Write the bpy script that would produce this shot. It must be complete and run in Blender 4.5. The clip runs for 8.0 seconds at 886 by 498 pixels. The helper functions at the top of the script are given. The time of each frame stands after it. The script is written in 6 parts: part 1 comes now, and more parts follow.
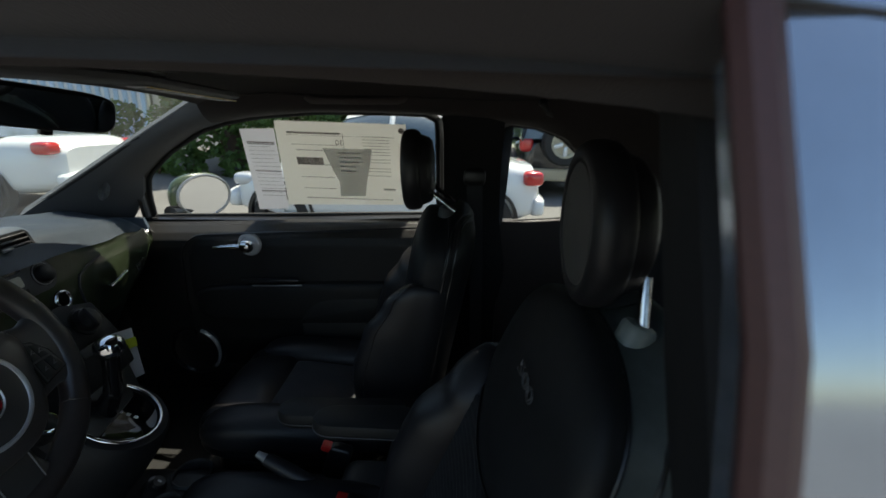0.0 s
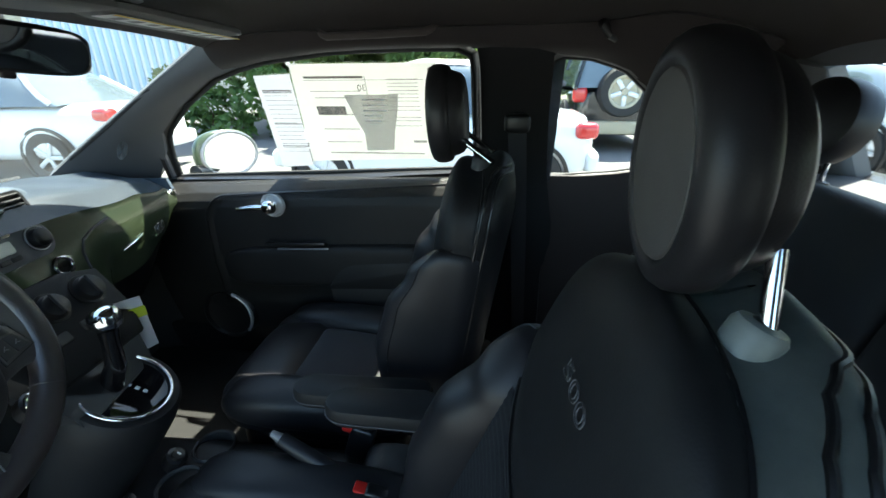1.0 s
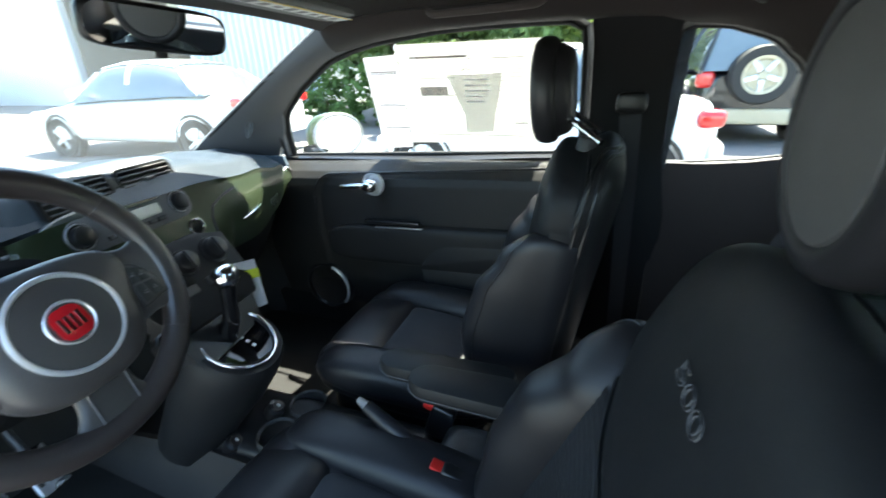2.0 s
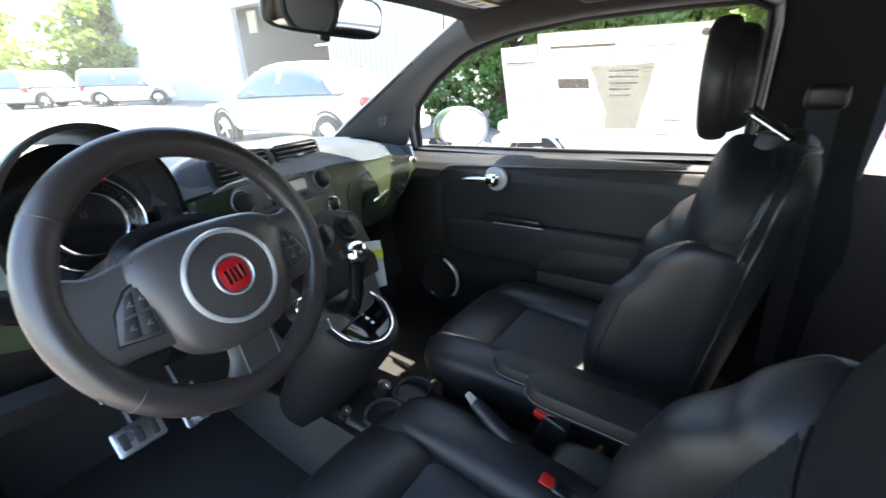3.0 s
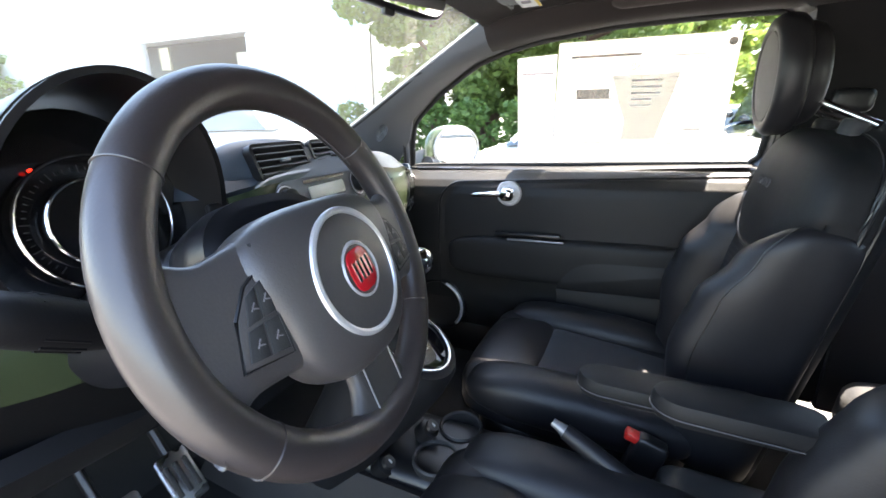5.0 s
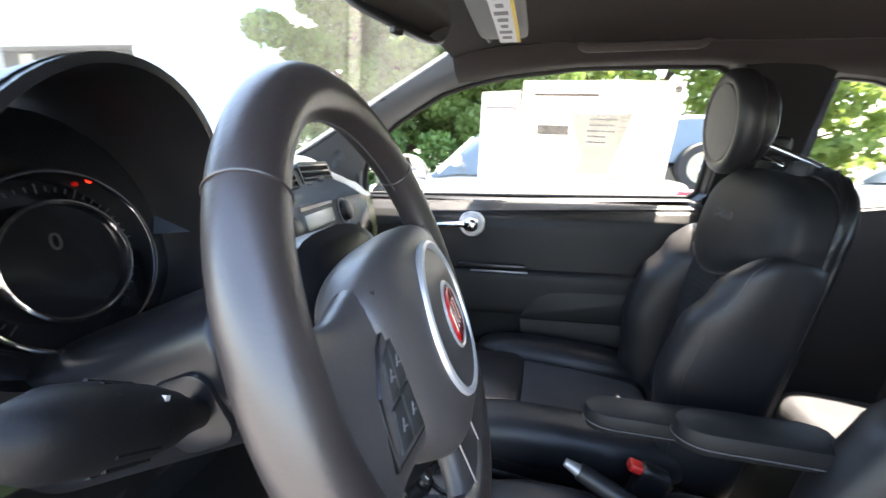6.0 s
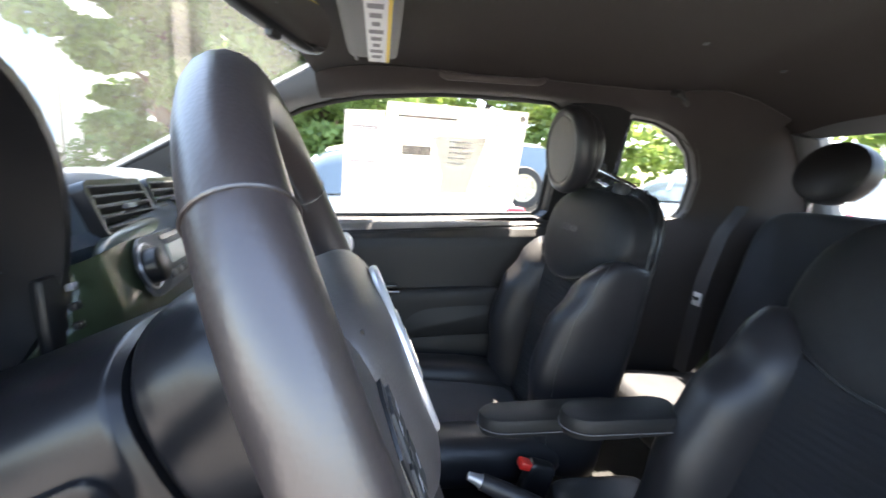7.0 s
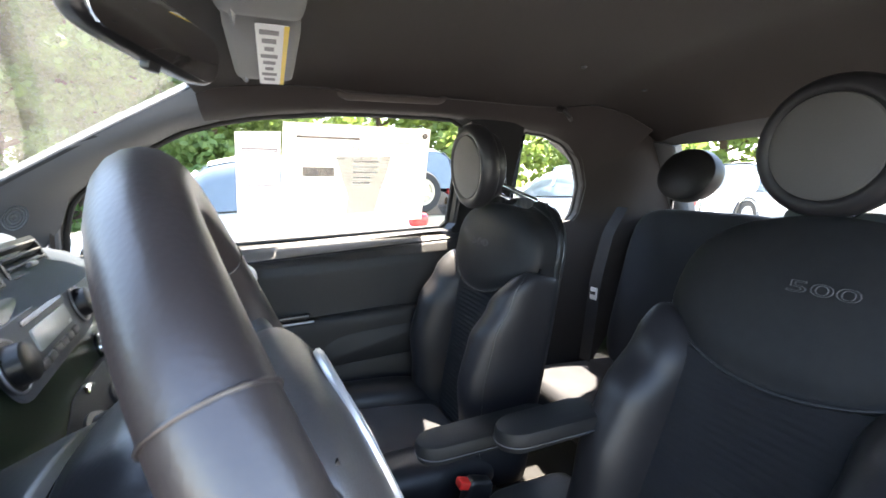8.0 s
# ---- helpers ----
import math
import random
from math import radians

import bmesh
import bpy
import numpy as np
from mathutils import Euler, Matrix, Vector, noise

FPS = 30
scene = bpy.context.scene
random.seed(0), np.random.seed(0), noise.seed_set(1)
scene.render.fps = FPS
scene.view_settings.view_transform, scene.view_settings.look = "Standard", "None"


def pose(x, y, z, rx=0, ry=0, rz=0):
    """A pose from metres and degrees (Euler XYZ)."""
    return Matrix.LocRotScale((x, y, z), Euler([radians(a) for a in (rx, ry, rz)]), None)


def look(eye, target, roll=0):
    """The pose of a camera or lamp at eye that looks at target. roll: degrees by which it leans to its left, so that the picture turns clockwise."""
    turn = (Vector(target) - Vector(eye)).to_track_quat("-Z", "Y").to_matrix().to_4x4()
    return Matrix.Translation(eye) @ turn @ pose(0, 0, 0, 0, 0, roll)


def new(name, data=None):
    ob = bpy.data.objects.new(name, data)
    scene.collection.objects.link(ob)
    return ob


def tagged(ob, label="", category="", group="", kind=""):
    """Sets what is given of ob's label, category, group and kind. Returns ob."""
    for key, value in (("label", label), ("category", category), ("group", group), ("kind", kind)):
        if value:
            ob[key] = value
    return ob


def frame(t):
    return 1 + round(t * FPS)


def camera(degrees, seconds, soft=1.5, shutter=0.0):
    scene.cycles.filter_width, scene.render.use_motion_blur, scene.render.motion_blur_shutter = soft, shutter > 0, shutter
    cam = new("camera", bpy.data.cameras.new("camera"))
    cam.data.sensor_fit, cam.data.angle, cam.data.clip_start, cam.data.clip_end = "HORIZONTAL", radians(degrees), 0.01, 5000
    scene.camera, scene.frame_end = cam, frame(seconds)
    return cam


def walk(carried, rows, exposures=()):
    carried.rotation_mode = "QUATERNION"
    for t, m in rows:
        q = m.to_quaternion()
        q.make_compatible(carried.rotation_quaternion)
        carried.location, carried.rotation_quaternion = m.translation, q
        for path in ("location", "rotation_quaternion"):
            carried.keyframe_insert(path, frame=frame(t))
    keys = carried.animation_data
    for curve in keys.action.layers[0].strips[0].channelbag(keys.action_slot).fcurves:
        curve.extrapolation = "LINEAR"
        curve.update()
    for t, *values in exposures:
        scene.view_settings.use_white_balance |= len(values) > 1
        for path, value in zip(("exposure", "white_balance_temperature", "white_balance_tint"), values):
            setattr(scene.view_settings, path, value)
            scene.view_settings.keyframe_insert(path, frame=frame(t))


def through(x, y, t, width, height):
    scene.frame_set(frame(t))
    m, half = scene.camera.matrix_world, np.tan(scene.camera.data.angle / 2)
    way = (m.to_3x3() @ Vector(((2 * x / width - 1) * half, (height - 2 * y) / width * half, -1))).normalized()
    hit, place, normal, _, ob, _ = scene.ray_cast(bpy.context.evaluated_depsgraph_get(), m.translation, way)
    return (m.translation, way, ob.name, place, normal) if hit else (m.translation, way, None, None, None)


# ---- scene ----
cam = camera(93.1, 8.0, 1.5, 0.5)
PATH = [
    (0, (0.522, -0.749, 1.273), (0.503, 1.165, 0.693), 1.9),
    (0.5, (0.539, -0.648, 1.251), (0.373, 1.22, 0.558), -0.2),
    (1, (0.549, -0.601, 1.227), (0.313, 1.234, 0.466), -0.5),
    (1.5, (0.552, -0.588, 1.219), (0.131, 1.211, 0.454), -1.0),
    (2, (0.542, -0.585, 1.201), (-0.11, 1.131, 0.407), -1.8),
    (2.2, (0.532, -0.582, 1.191), (-0.228, 1.084, 0.388), -2.1),
    (3.3, (0.453, -0.592, 1.152), (-0.7, 0.859, 0.4), -3.2),
    (3.5, (0.431, -0.599, 1.135), (-0.758, 0.826, 0.389), -4.8),
    (4, (0.368, -0.624, 1.11), (-0.78, 0.876, 0.451), -3.6),
    (4.2, (0.338, -0.629, 1.104), (-0.781, 0.901, 0.463), -3.7),
    (5.3, (0.16, -0.647, 1.07), (-0.549, 1.141, 0.522), 1.5),
    (5.5, (0.125, -0.647, 1.076), (-0.553, 1.168, 0.583), 2.2),
    (6, (0.047, -0.648, 1.065), (-0.375, 1.254, 0.614), 2.3),
    (6.5, (-0.006, -0.651, 1.052), (-0.089, 1.309, 0.665), 4.5),
    (7, (-0.032, -0.63, 1.06), (0.273, 1.319, 0.731), 3.3),
    (7.5, (-0.055, -0.615, 1.08), (0.554, 1.262, 0.753), 1.3),
    (8, (-0.058, -0.605, 1.102), (0.689, 1.226, 0.801), 0.2),
]
EXPO = [(0.0, 0.95, 7100, 4), (0.5, 2.05, 6750, 1), (1.0, 2.68, 6600, -2), (2.0, 3.33, 6700, 0), (3.5, 3.53, 7250, 12), (5.5, 3.78, 7300, 13), (8.0, 3.8, 7300, 13)]
walk(cam, [(t, look(eye, target, roll)) for t, eye, target, roll in PATH], EXPO)

# world and sun
SUN_DIR = Vector((0.16, 0.42, 0.88)).normalized()
world = bpy.data.worlds.new("sky")
scene.world = world
world.use_nodes = True
sky = world.node_tree.nodes.new("ShaderNodeTexSky")
sky.sky_type, sky.sun_disc = "NISHITA", False
sky.sun_elevation = math.asin(SUN_DIR.z)
sky.sun_rotation = math.atan2(SUN_DIR.x, SUN_DIR.y)
world.node_tree.links.new(sky.outputs[0], world.node_tree.nodes["Background"].inputs[0])
world.node_tree.nodes["Background"].inputs[1].default_value = 0.12
sun = new("sun", bpy.data.lights.new("sun", "SUN"))
sun.data.energy, sun.data.angle, sun.data.color = 4.0, radians(0.55), (1.0, 0.95, 0.87)
sun.matrix_world = look(SUN_DIR * 30, (0, 0, 0))


# materials
def material(name, color, rough=0.5, metal=0.0, grain=0.0, size=200.0, vary=0.15, patch=6.0, coat=0.0, spec=0.5, stretch=(1, 1, 1), sheen=0.0, rough_vary=0.12):
    """A surface with colour variation at two scales, uneven gloss and fine relief."""
    m = bpy.data.materials.new(name)
    m.use_nodes = True
    t = m.node_tree
    n, link = t.nodes, t.links.new
    p = n["Principled BSDF"]
    p.inputs["Metallic"].default_value = metal
    p.inputs["Coat Weight"].default_value = coat
    p.inputs["Coat Roughness"].default_value = 0.06
    p.inputs["Specular IOR Level"].default_value = spec
    p.inputs["Sheen Weight"].default_value = sheen
    co = n.new("ShaderNodeTexCoord")
    mp = n.new("ShaderNodeMapping")
    mp.inputs["Scale"].default_value = stretch
    link(co.outputs["Object"], mp.inputs["Vector"])
    big, small = n.new("ShaderNodeTexNoise"), n.new("ShaderNodeTexNoise")
    big.inputs["Scale"].default_value, small.inputs["Scale"].default_value = patch, size
    big.inputs["Detail"].default_value, small.inputs["Detail"].default_value = 4, 3
    link(mp.outputs[0], big.inputs["Vector"])
    link(mp.outputs[0], small.inputs["Vector"])
    mix = n.new("ShaderNodeMix")
    mix.data_type = "FLOAT"
    mix.inputs[0].default_value = 0.4
    link(big.outputs["Fac"], mix.inputs[2])
    link(small.outputs["Fac"], mix.inputs[3])
    ramp = n.new("ShaderNodeValToRGB")
    ramp.color_ramp.elements[0].position, ramp.color_ramp.elements[1].position = 0.3, 0.7
    for e, k in zip(ramp.color_ramp.elements, (1 - vary, 1 + vary)):
        e.color = (*[min(1, c * k) for c in color], 1)
    link(mix.outputs[0], ramp.inputs[0])
    link(ramp.outputs[0], p.inputs["Base Color"])
    rr = n.new("ShaderNodeMapRange")
    rr.inputs[3].default_value, rr.inputs[4].default_value = max(0.02, rough - rough_vary * rough * 2), min(1, rough + rough_vary * rough * 2)
    link(big.outputs["Fac"], rr.inputs[0])
    link(rr.outputs[0], p.inputs["Roughness"])
    if grain:
        b = n.new("ShaderNodeBump")
        b.inputs["Strength"].default_value, b.inputs["Distance"].default_value = grain, 0.0006
        link(small.outputs["Fac"], b.inputs["Height"])
        link(b.outputs[0], p.inputs["Normal"])
    return m


def leather(name, color, rough=0.42, spec=0.5):
    """Leather: cells of grain and soft creases."""
    m = material(name, color, rough, 0, 0, 60, 0.18, 9, spec=spec)
    n, link = m.node_tree.nodes, m.node_tree.links.new
    co, v, b = n.new("ShaderNodeTexCoord"), n.new("ShaderNodeTexVoronoi"), n.new("ShaderNodeBump")
    soft = n.new("ShaderNodeTexNoise")
    add = n.new("ShaderNodeMath")
    v.inputs["Scale"].default_value, soft.inputs["Scale"].default_value = 420, 14
    b.inputs["Strength"].default_value, b.inputs["Distance"].default_value = 0.25, 0.0012
    link(co.outputs["Object"], v.inputs["Vector"])
    link(co.outputs["Object"], soft.inputs["Vector"])
    add.operation = "MULTIPLY_ADD"
    add.inputs[1].default_value = 0.25
    link(v.outputs["Distance"], add.inputs[0])
    link(soft.outputs["Fac"], add.inputs[2])
    link(add.outputs[0], b.inputs["Height"])
    link(b.outputs[0], n["Principled BSDF"].inputs["Normal"])
    return m


def glow(name, color, strength):
    m = bpy.data.materials.new(name)
    m.use_nodes = True
    p = m.node_tree.nodes["Principled BSDF"]
    p.inputs["Base Color"].default_value = (*color, 1)
    p.inputs["Emission Color"].default_value = (*color, 1)
    p.inputs["Emission Strength"].default_value = strength
    return m


def pane_glass(name, tint=(0.93, 0.96, 0.94), rough=0.0, gloss=1.0, veil=0.0):
    """Thin clear glass: see-through, with a Fresnel gloss and a pale veil standing in for haze."""
    m = bpy.data.materials.new(name)
    m.use_nodes = True
    t = m.node_tree
    n, link = t.nodes, t.links.new
    n.remove(n["Principled BSDF"])
    tr, gl, fr, mx, mu = n.new("ShaderNodeBsdfTransparent"), n.new("ShaderNodeBsdfGlossy"), n.new("ShaderNodeFresnel"), n.new("ShaderNodeMixShader"), n.new("ShaderNodeMath")
    tr.inputs[0].default_value = (*tint, 1)
    gl.inputs["Roughness"].default_value = rough
    fr.inputs["IOR"].default_value = 1.5
    mu.operation = "MULTIPLY"
    mu.inputs[1].default_value = gloss
    link(fr.outputs[0], mu.inputs[0])
    link(mu.outputs[0], mx.inputs[0])
    link(tr.outputs[0], mx.inputs[1])
    link(gl.outputs[0], mx.inputs[2])
    if veil:
        tl, dx = n.new("ShaderNodeBsdfTranslucent"), n.new("ShaderNodeMixShader")
        tl.inputs[0].default_value = (0.8, 0.8, 0.76, 1)
        spots = n.new("ShaderNodeTexNoise")
        spots.inputs["Scale"].default_value, spots.inputs["Detail"].default_value = 5.0, 5
        amt = n.new("ShaderNodeMath")
        amt.operation = "MULTIPLY"
        amt.inputs[1].default_value = veil * 2
        link(spots.outputs["Fac"], amt.inputs[0])
        link(amt.outputs[0], dx.inputs[0])
        link(mx.outputs[0], dx.inputs[1])
        link(tl.outputs[0], dx.inputs[2])
        mx = dx
    link(mx.outputs[0], n["Material Output"].inputs[0])
    return m


def ink_film(name, color, cover):
    """Thin print: ink that covers part of the paper under it."""
    m = material(name, color, 0.7, 0, 0, 160, 0.12, 25)
    n, link = m.node_tree.nodes, m.node_tree.links.new
    tr, mx = n.new("ShaderNodeBsdfTransparent"), n.new("ShaderNodeMixShader")
    mx.inputs[0].default_value = cover
    link(tr.outputs[0], mx.inputs[1])
    link(n["Principled BSDF"].outputs[0], mx.inputs[2])
    link(mx.outputs[0], n["Material Output"].inputs[0])
    return m


def paper(name, color, through=0.35):
    """Paper that lets some daylight through."""
    m = material(name, color, 0.7, 0, 0.05, 90, 0.05, 8)
    n, link = m.node_tree.nodes, m.node_tree.links.new
    p = n["Principled BSDF"]
    tl, mx = n.new("ShaderNodeBsdfTranslucent"), n.new("ShaderNodeMixShader")
    tl.inputs[0].default_value = (*color, 1)
    mx.inputs[0].default_value = through
    link(p.outputs[0], mx.inputs[1])
    link(tl.outputs[0], mx.inputs[2])
    link(mx.outputs[0], n["Material Output"].inputs[0])
    return m


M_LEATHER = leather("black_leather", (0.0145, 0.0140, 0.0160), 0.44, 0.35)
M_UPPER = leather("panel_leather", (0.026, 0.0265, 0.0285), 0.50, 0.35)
M_RIM = leather("rim_leather", (0.034, 0.0265, 0.0255), 0.38, 1.0)
M_FABRIC = material("ribbed_fabric", (0.0120, 0.0132, 0.0178), 0.75, 0, 0.6, 700, 0.25, 12, sheen=0.1)
# driver's seat shell: light from the open door put into a paler tone
M_SEATBACK_LIT = leather("seat_back_vinyl_lit", (0.165, 0.188, 0.184), 0.42)
M_DISC = material("headrest_face", (0.058, 0.056, 0.055), 0.62, 0, 0.5, 600, 0.12, 15)
M_PLASTIC = material("door_plastic", (0.030, 0.030, 0.030), 0.5, 0, 0.35, 500, 0.12, 7)
M_DARK = material("black_plastic", (0.009, 0.009, 0.010), 0.33, 0, 0.3, 450, 0.15, 9)
M_GLOSSBLACK = material("gloss_black", (0.006, 0.006, 0.007), 0.14, 0, 0, 100, 0.1, 9, coat=0.5)
M_PAD = material("dash_pad", (0.066, 0.086, 0.110), 0.42, 0, 0.4, 500, 0.10, 6, spec=0.6)
M_POD = material("radio_surround", (0.060, 0.070, 0.064), 0.28, 0.1, 0.1, 500, 0.08, 9, coat=0.4)
M_ARM = material("door_armrest", (0.0125, 0.0125, 0.013), 0.55, 0, 0.4, 450, 0.15, 8, spec=0.27)
M_KNEE = material("knee_plastic", (0.007, 0.0075, 0.009), 0.6, 0, 0.4, 450, 0.15, 8, spec=0.3)
M_TRIM = material("pillar_trim", (0.11, 0.112, 0.118), 0.6, 0, 0.3, 500, 0.08, 6)
M_HUB = material("wheel_plastic", (0.062, 0.056, 0.055), 0.38, 0, 0.3, 500, 0.12, 9, spec=0.85)
M_REAR = material("rear_trim", (0.085, 0.083, 0.082), 0.55, 0, 0.3, 500, 0.10, 6)
M_QUARTER = material("quarter_plastic", (0.014, 0.014, 0.015), 0.72, 0, 0.35, 500, 0.12, 7, spec=0.2)
M_GATE = material("gate_black", (0.004, 0.004, 0.005), 0.05, 0, 0, 100, 0.1, 9, spec=0.3)
M_STALK = material("stalk_plastic", (0.006, 0.006, 0.007), 0.5, 0, 0.3, 450, 0.12, 9, spec=0.25)
M_SHROUD = material("column_plastic", (0.008, 0.0085, 0.0105), 0.30, 0, 0.15, 450, 0.12, 9, spec=0.38)
M_TUNNEL = material("tunnel_carpet", (0.030, 0.0265, 0.0245), 0.95, 0, 1.0, 700, 0.3, 14)
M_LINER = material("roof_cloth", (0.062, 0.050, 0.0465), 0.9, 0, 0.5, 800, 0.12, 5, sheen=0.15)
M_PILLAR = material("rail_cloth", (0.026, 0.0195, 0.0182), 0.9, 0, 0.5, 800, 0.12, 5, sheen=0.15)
M_CARPET = material("carpet", (0.012, 0.0115, 0.011), 0.95, 0, 1.0, 900, 0.3, 20)
M_GREEN = material("olive_paint", (0.060, 0.083, 0.045), 0.30, 0.0, 0, 900, 0.08, 3, coat=1.0, spec=0.15)
M_CHROME = material("chrome", (0.80, 0.80, 0.82), 0.09, 1.0, 0, 60, 0.04, 12)
M_SATCHROME = material("satin_chrome", (0.72, 0.72, 0.73), 0.30, 0.55, 0, 60, 0.04, 12)
M_STEEL = material("brushed_steel", (0.55, 0.55, 0.56), 0.28, 1.0, 0.1, 300, 0.10, 12)
M_SATIN = material("satin_silver", (0.28, 0.28, 0.29), 0.35, 0.6, 0, 200, 0.06, 8)
M_RED = material("red_plastic", (0.55, 0.02, 0.015), 0.35, 0, 0, 100, 0.08, 9)
M_EMBLEM = material("red_enamel", (0.52, 0.012, 0.02), 0.18, 0, 0, 100, 0.06, 30, coat=0.6)
M_WHITE = material("white_print", (0.75, 0.75, 0.74), 0.5, 0, 0, 100, 0.03, 9)
M_GREYPRINT = material("grey_print", (0.22, 0.21, 0.22), 0.6, 0, 0, 100, 0.06, 9)
M_YELLOW = material("yellow_label", (0.75, 0.52, 0.03), 0.5, 0, 0, 100, 0.05, 9)
M_YGREEN = material("yellow_green_card", (0.55, 0.62, 0.05), 0.5, 0, 0, 100, 0.05, 9)
M_VISOR = material("visor_vinyl", (0.13, 0.13, 0.128), 0.6, 0, 0.3, 400, 0.08, 9)
M_SPOKE = material("spoke_grey", (0.06, 0.055, 0.052), 0.45, 0.2, 0.2, 300, 0.1, 12)
M_FUNNEL = ink_film("sticker_shade", (0.42, 0.41, 0.39), 0.42)
M_STITCH = material("grey_thread", (0.075, 0.075, 0.08), 0.7, 0, 0.2, 900, 0.1, 40)
M_PAPER = paper("sticker_paper", (0.76, 0.76, 0.735), 0.40)
M_PAPER2 = paper("sticker_paper_cool", (0.73, 0.735, 0.76), 0.40)
M_PRINT = ink_film("sticker_print", (0.35, 0.33, 0.31), 0.38)
M_PRINT2 = ink_film("sticker_print_dark", (0.20, 0.17, 0.165), 0.62)
# blue-grey metal imitates the sky mirrored in the door post's glossy skin
M_POSTSKY = material("post_sky_sheen", (0.38, 0.43, 0.50), 0.14, 0.85, 0, 60, 0.08, 6)
M_EDGE = material("brown_edge_seal", (0.075, 0.033, 0.030), 0.5, 0, 0.2, 200, 0.15, 10)
M_GLASS = pane_glass("window_glass")
# the windscreen's pale veil imitates haze and the dash reflected in it
M_WSGLASS = pane_glass("windshield_glass", (0.90, 0.95, 0.92), veil=0.02)
M_LENS = pane_glass("gauge_lens", (0.8, 0.8, 0.82), 0.02)
M_MIRROR = material("mirror_glass", (0.9, 0.9, 0.9), 0.02, 1.0, 0, 50, 0.01, 5)
M_LCD = material("lcd", (0.55, 0.56, 0.50), 0.25, 0, 0, 60, 0.05, 20)
M_REDLAMP = glow("warning_lamp", (1.0, 0.02, 0.01), 0.35)
M_RUBBER = material("rubber", (0.018, 0.018, 0.018), 0.75, 0, 0.3, 300, 0.2, 10)
M_GALV = material("satin_belt_webbing", (0.02, 0.02, 0.023), 0.7, 0, 0.6, 900, 0.2, 30)

M_ASPHALT = material("asphalt", (0.16, 0.155, 0.15), 0.9, 0, 0.6, 60, 0.2, 0.5)
M_WHITECAR = material("white_paint", (0.78, 0.79, 0.80), 0.2, 0, 0, 900, 0.02, 2, coat=0.8)
M_BLACKCAR = material("black_paint", (0.015, 0.016, 0.018), 0.2, 0, 0, 900, 0.1, 2, coat=0.8)
M_SILVERCAR = material("silver_blue_paint", (0.30, 0.36, 0.42), 0.25, 0.4, 0, 900, 0.05, 2, coat=0.8)
M_REDCAR = material("red_paint", (0.35, 0.02, 0.02), 0.2, 0, 0, 900, 0.05, 2, coat=0.8)
M_CARGLASS = material("dark_car_glass", (0.10, 0.13, 0.16), 0.05, 0, 0, 10, 0.1, 2, coat=1.0)
M_TAIL = material("tail_lamp", (0.55, 0.02, 0.02), 0.15, 0, 0, 100, 0.05, 9, coat=1.0)
M_AMBER = material("amber_lamp", (0.7, 0.3, 0.02), 0.2, 0, 0, 100, 0.05, 9, coat=1.0)
M_HEADLAMP = material("head_lamp", (0.6, 0.62, 0.65), 0.1, 0.2, 0, 100, 0.05, 9, coat=1.0)
M_TAN = material("tan_bumper", (0.42, 0.38, 0.28), 0.5, 0, 0.1, 100, 0.08, 9)
M_WALL = material("white_siding", (0.72, 0.74, 0.76), 0.6, 0, 0.1, 40, 0.05, 0.6)
M_STRIPE = material("blue_stripe", (0.42, 0.60, 0.80), 0.6, 0, 0.1, 40, 0.05, 0.6)
M_BARK = material("bark", (0.10, 0.06, 0.04), 0.9, 0, 0.8, 25, 0.35, 4, stretch=(1, 1, 0.25))


def foliage(name, color, vary, patch):
    """Leaves that let sunlight through."""
    m = material(name, color, 0.55, 0, 0, 9, vary, patch)
    n, link = m.node_tree.nodes, m.node_tree.links.new
    ramp = next(k for k in n if k.bl_idname == "ShaderNodeValToRGB")
    tl, mx = n.new("ShaderNodeBsdfTranslucent"), n.new("ShaderNodeMixShader")
    link(ramp.outputs[0], tl.inputs[0])
    mx.inputs[0].default_value = 0.45
    link(n["Principled BSDF"].outputs[0], mx.inputs[1])
    link(tl.outputs[0], mx.inputs[2])
    link(mx.outputs[0], n["Material Output"].inputs[0])
    return m


M_LEAF = foliage("foliage", (0.15, 0.225, 0.06), 0.4, 1.2)
M_LEAF2 = foliage("bright_foliage", (0.22, 0.30, 0.075), 0.4, 1.0)
M_HEDGE = foliage("hedge_foliage", (0.10, 0.18, 0.045), 0.45, 2)


# mesh tools
BASE = {}


def thing(name, loc, label="", category="", group="", kind=""):
    """An Empty at the foot of a thing, to which its parts are tied."""
    e = new(name)
    e.location = loc
    BASE[e] = Vector(loc)
    return tagged(e, label, category, group, kind)


def part(name, bm, mat, parent=None, label="", smooth=True, angle=38, kind="", category=""):
    """Links a bmesh, given in world metres, as one mesh object under parent."""
    base = BASE.get(parent, Vector())
    bmesh.ops.recalc_face_normals(bm, faces=bm.faces[:])
    lim = radians(angle)
    for f in bm.faces:
        f.smooth = smooth
    for e in bm.edges:
        e.smooth = len(e.link_faces) == 2 and e.calc_face_angle(0.0) < lim
    bmesh.ops.translate(bm, verts=bm.verts[:], vec=-base)
    me = bpy.data.meshes.new(name)
    bm.to_mesh(me)
    bm.free()
    me.materials.append(mat)
    ob = new(name, me)
    ob.parent = parent
    BASE[ob] = base
    return tagged(ob, label, category, "", kind)


def lone(name, bm, mat, label, category, kind="", group="", **kw):
    """A thing of a single mesh."""
    ob = part(name, bm, mat, None, **kw)
    return tagged(ob, label, category, group, kind)


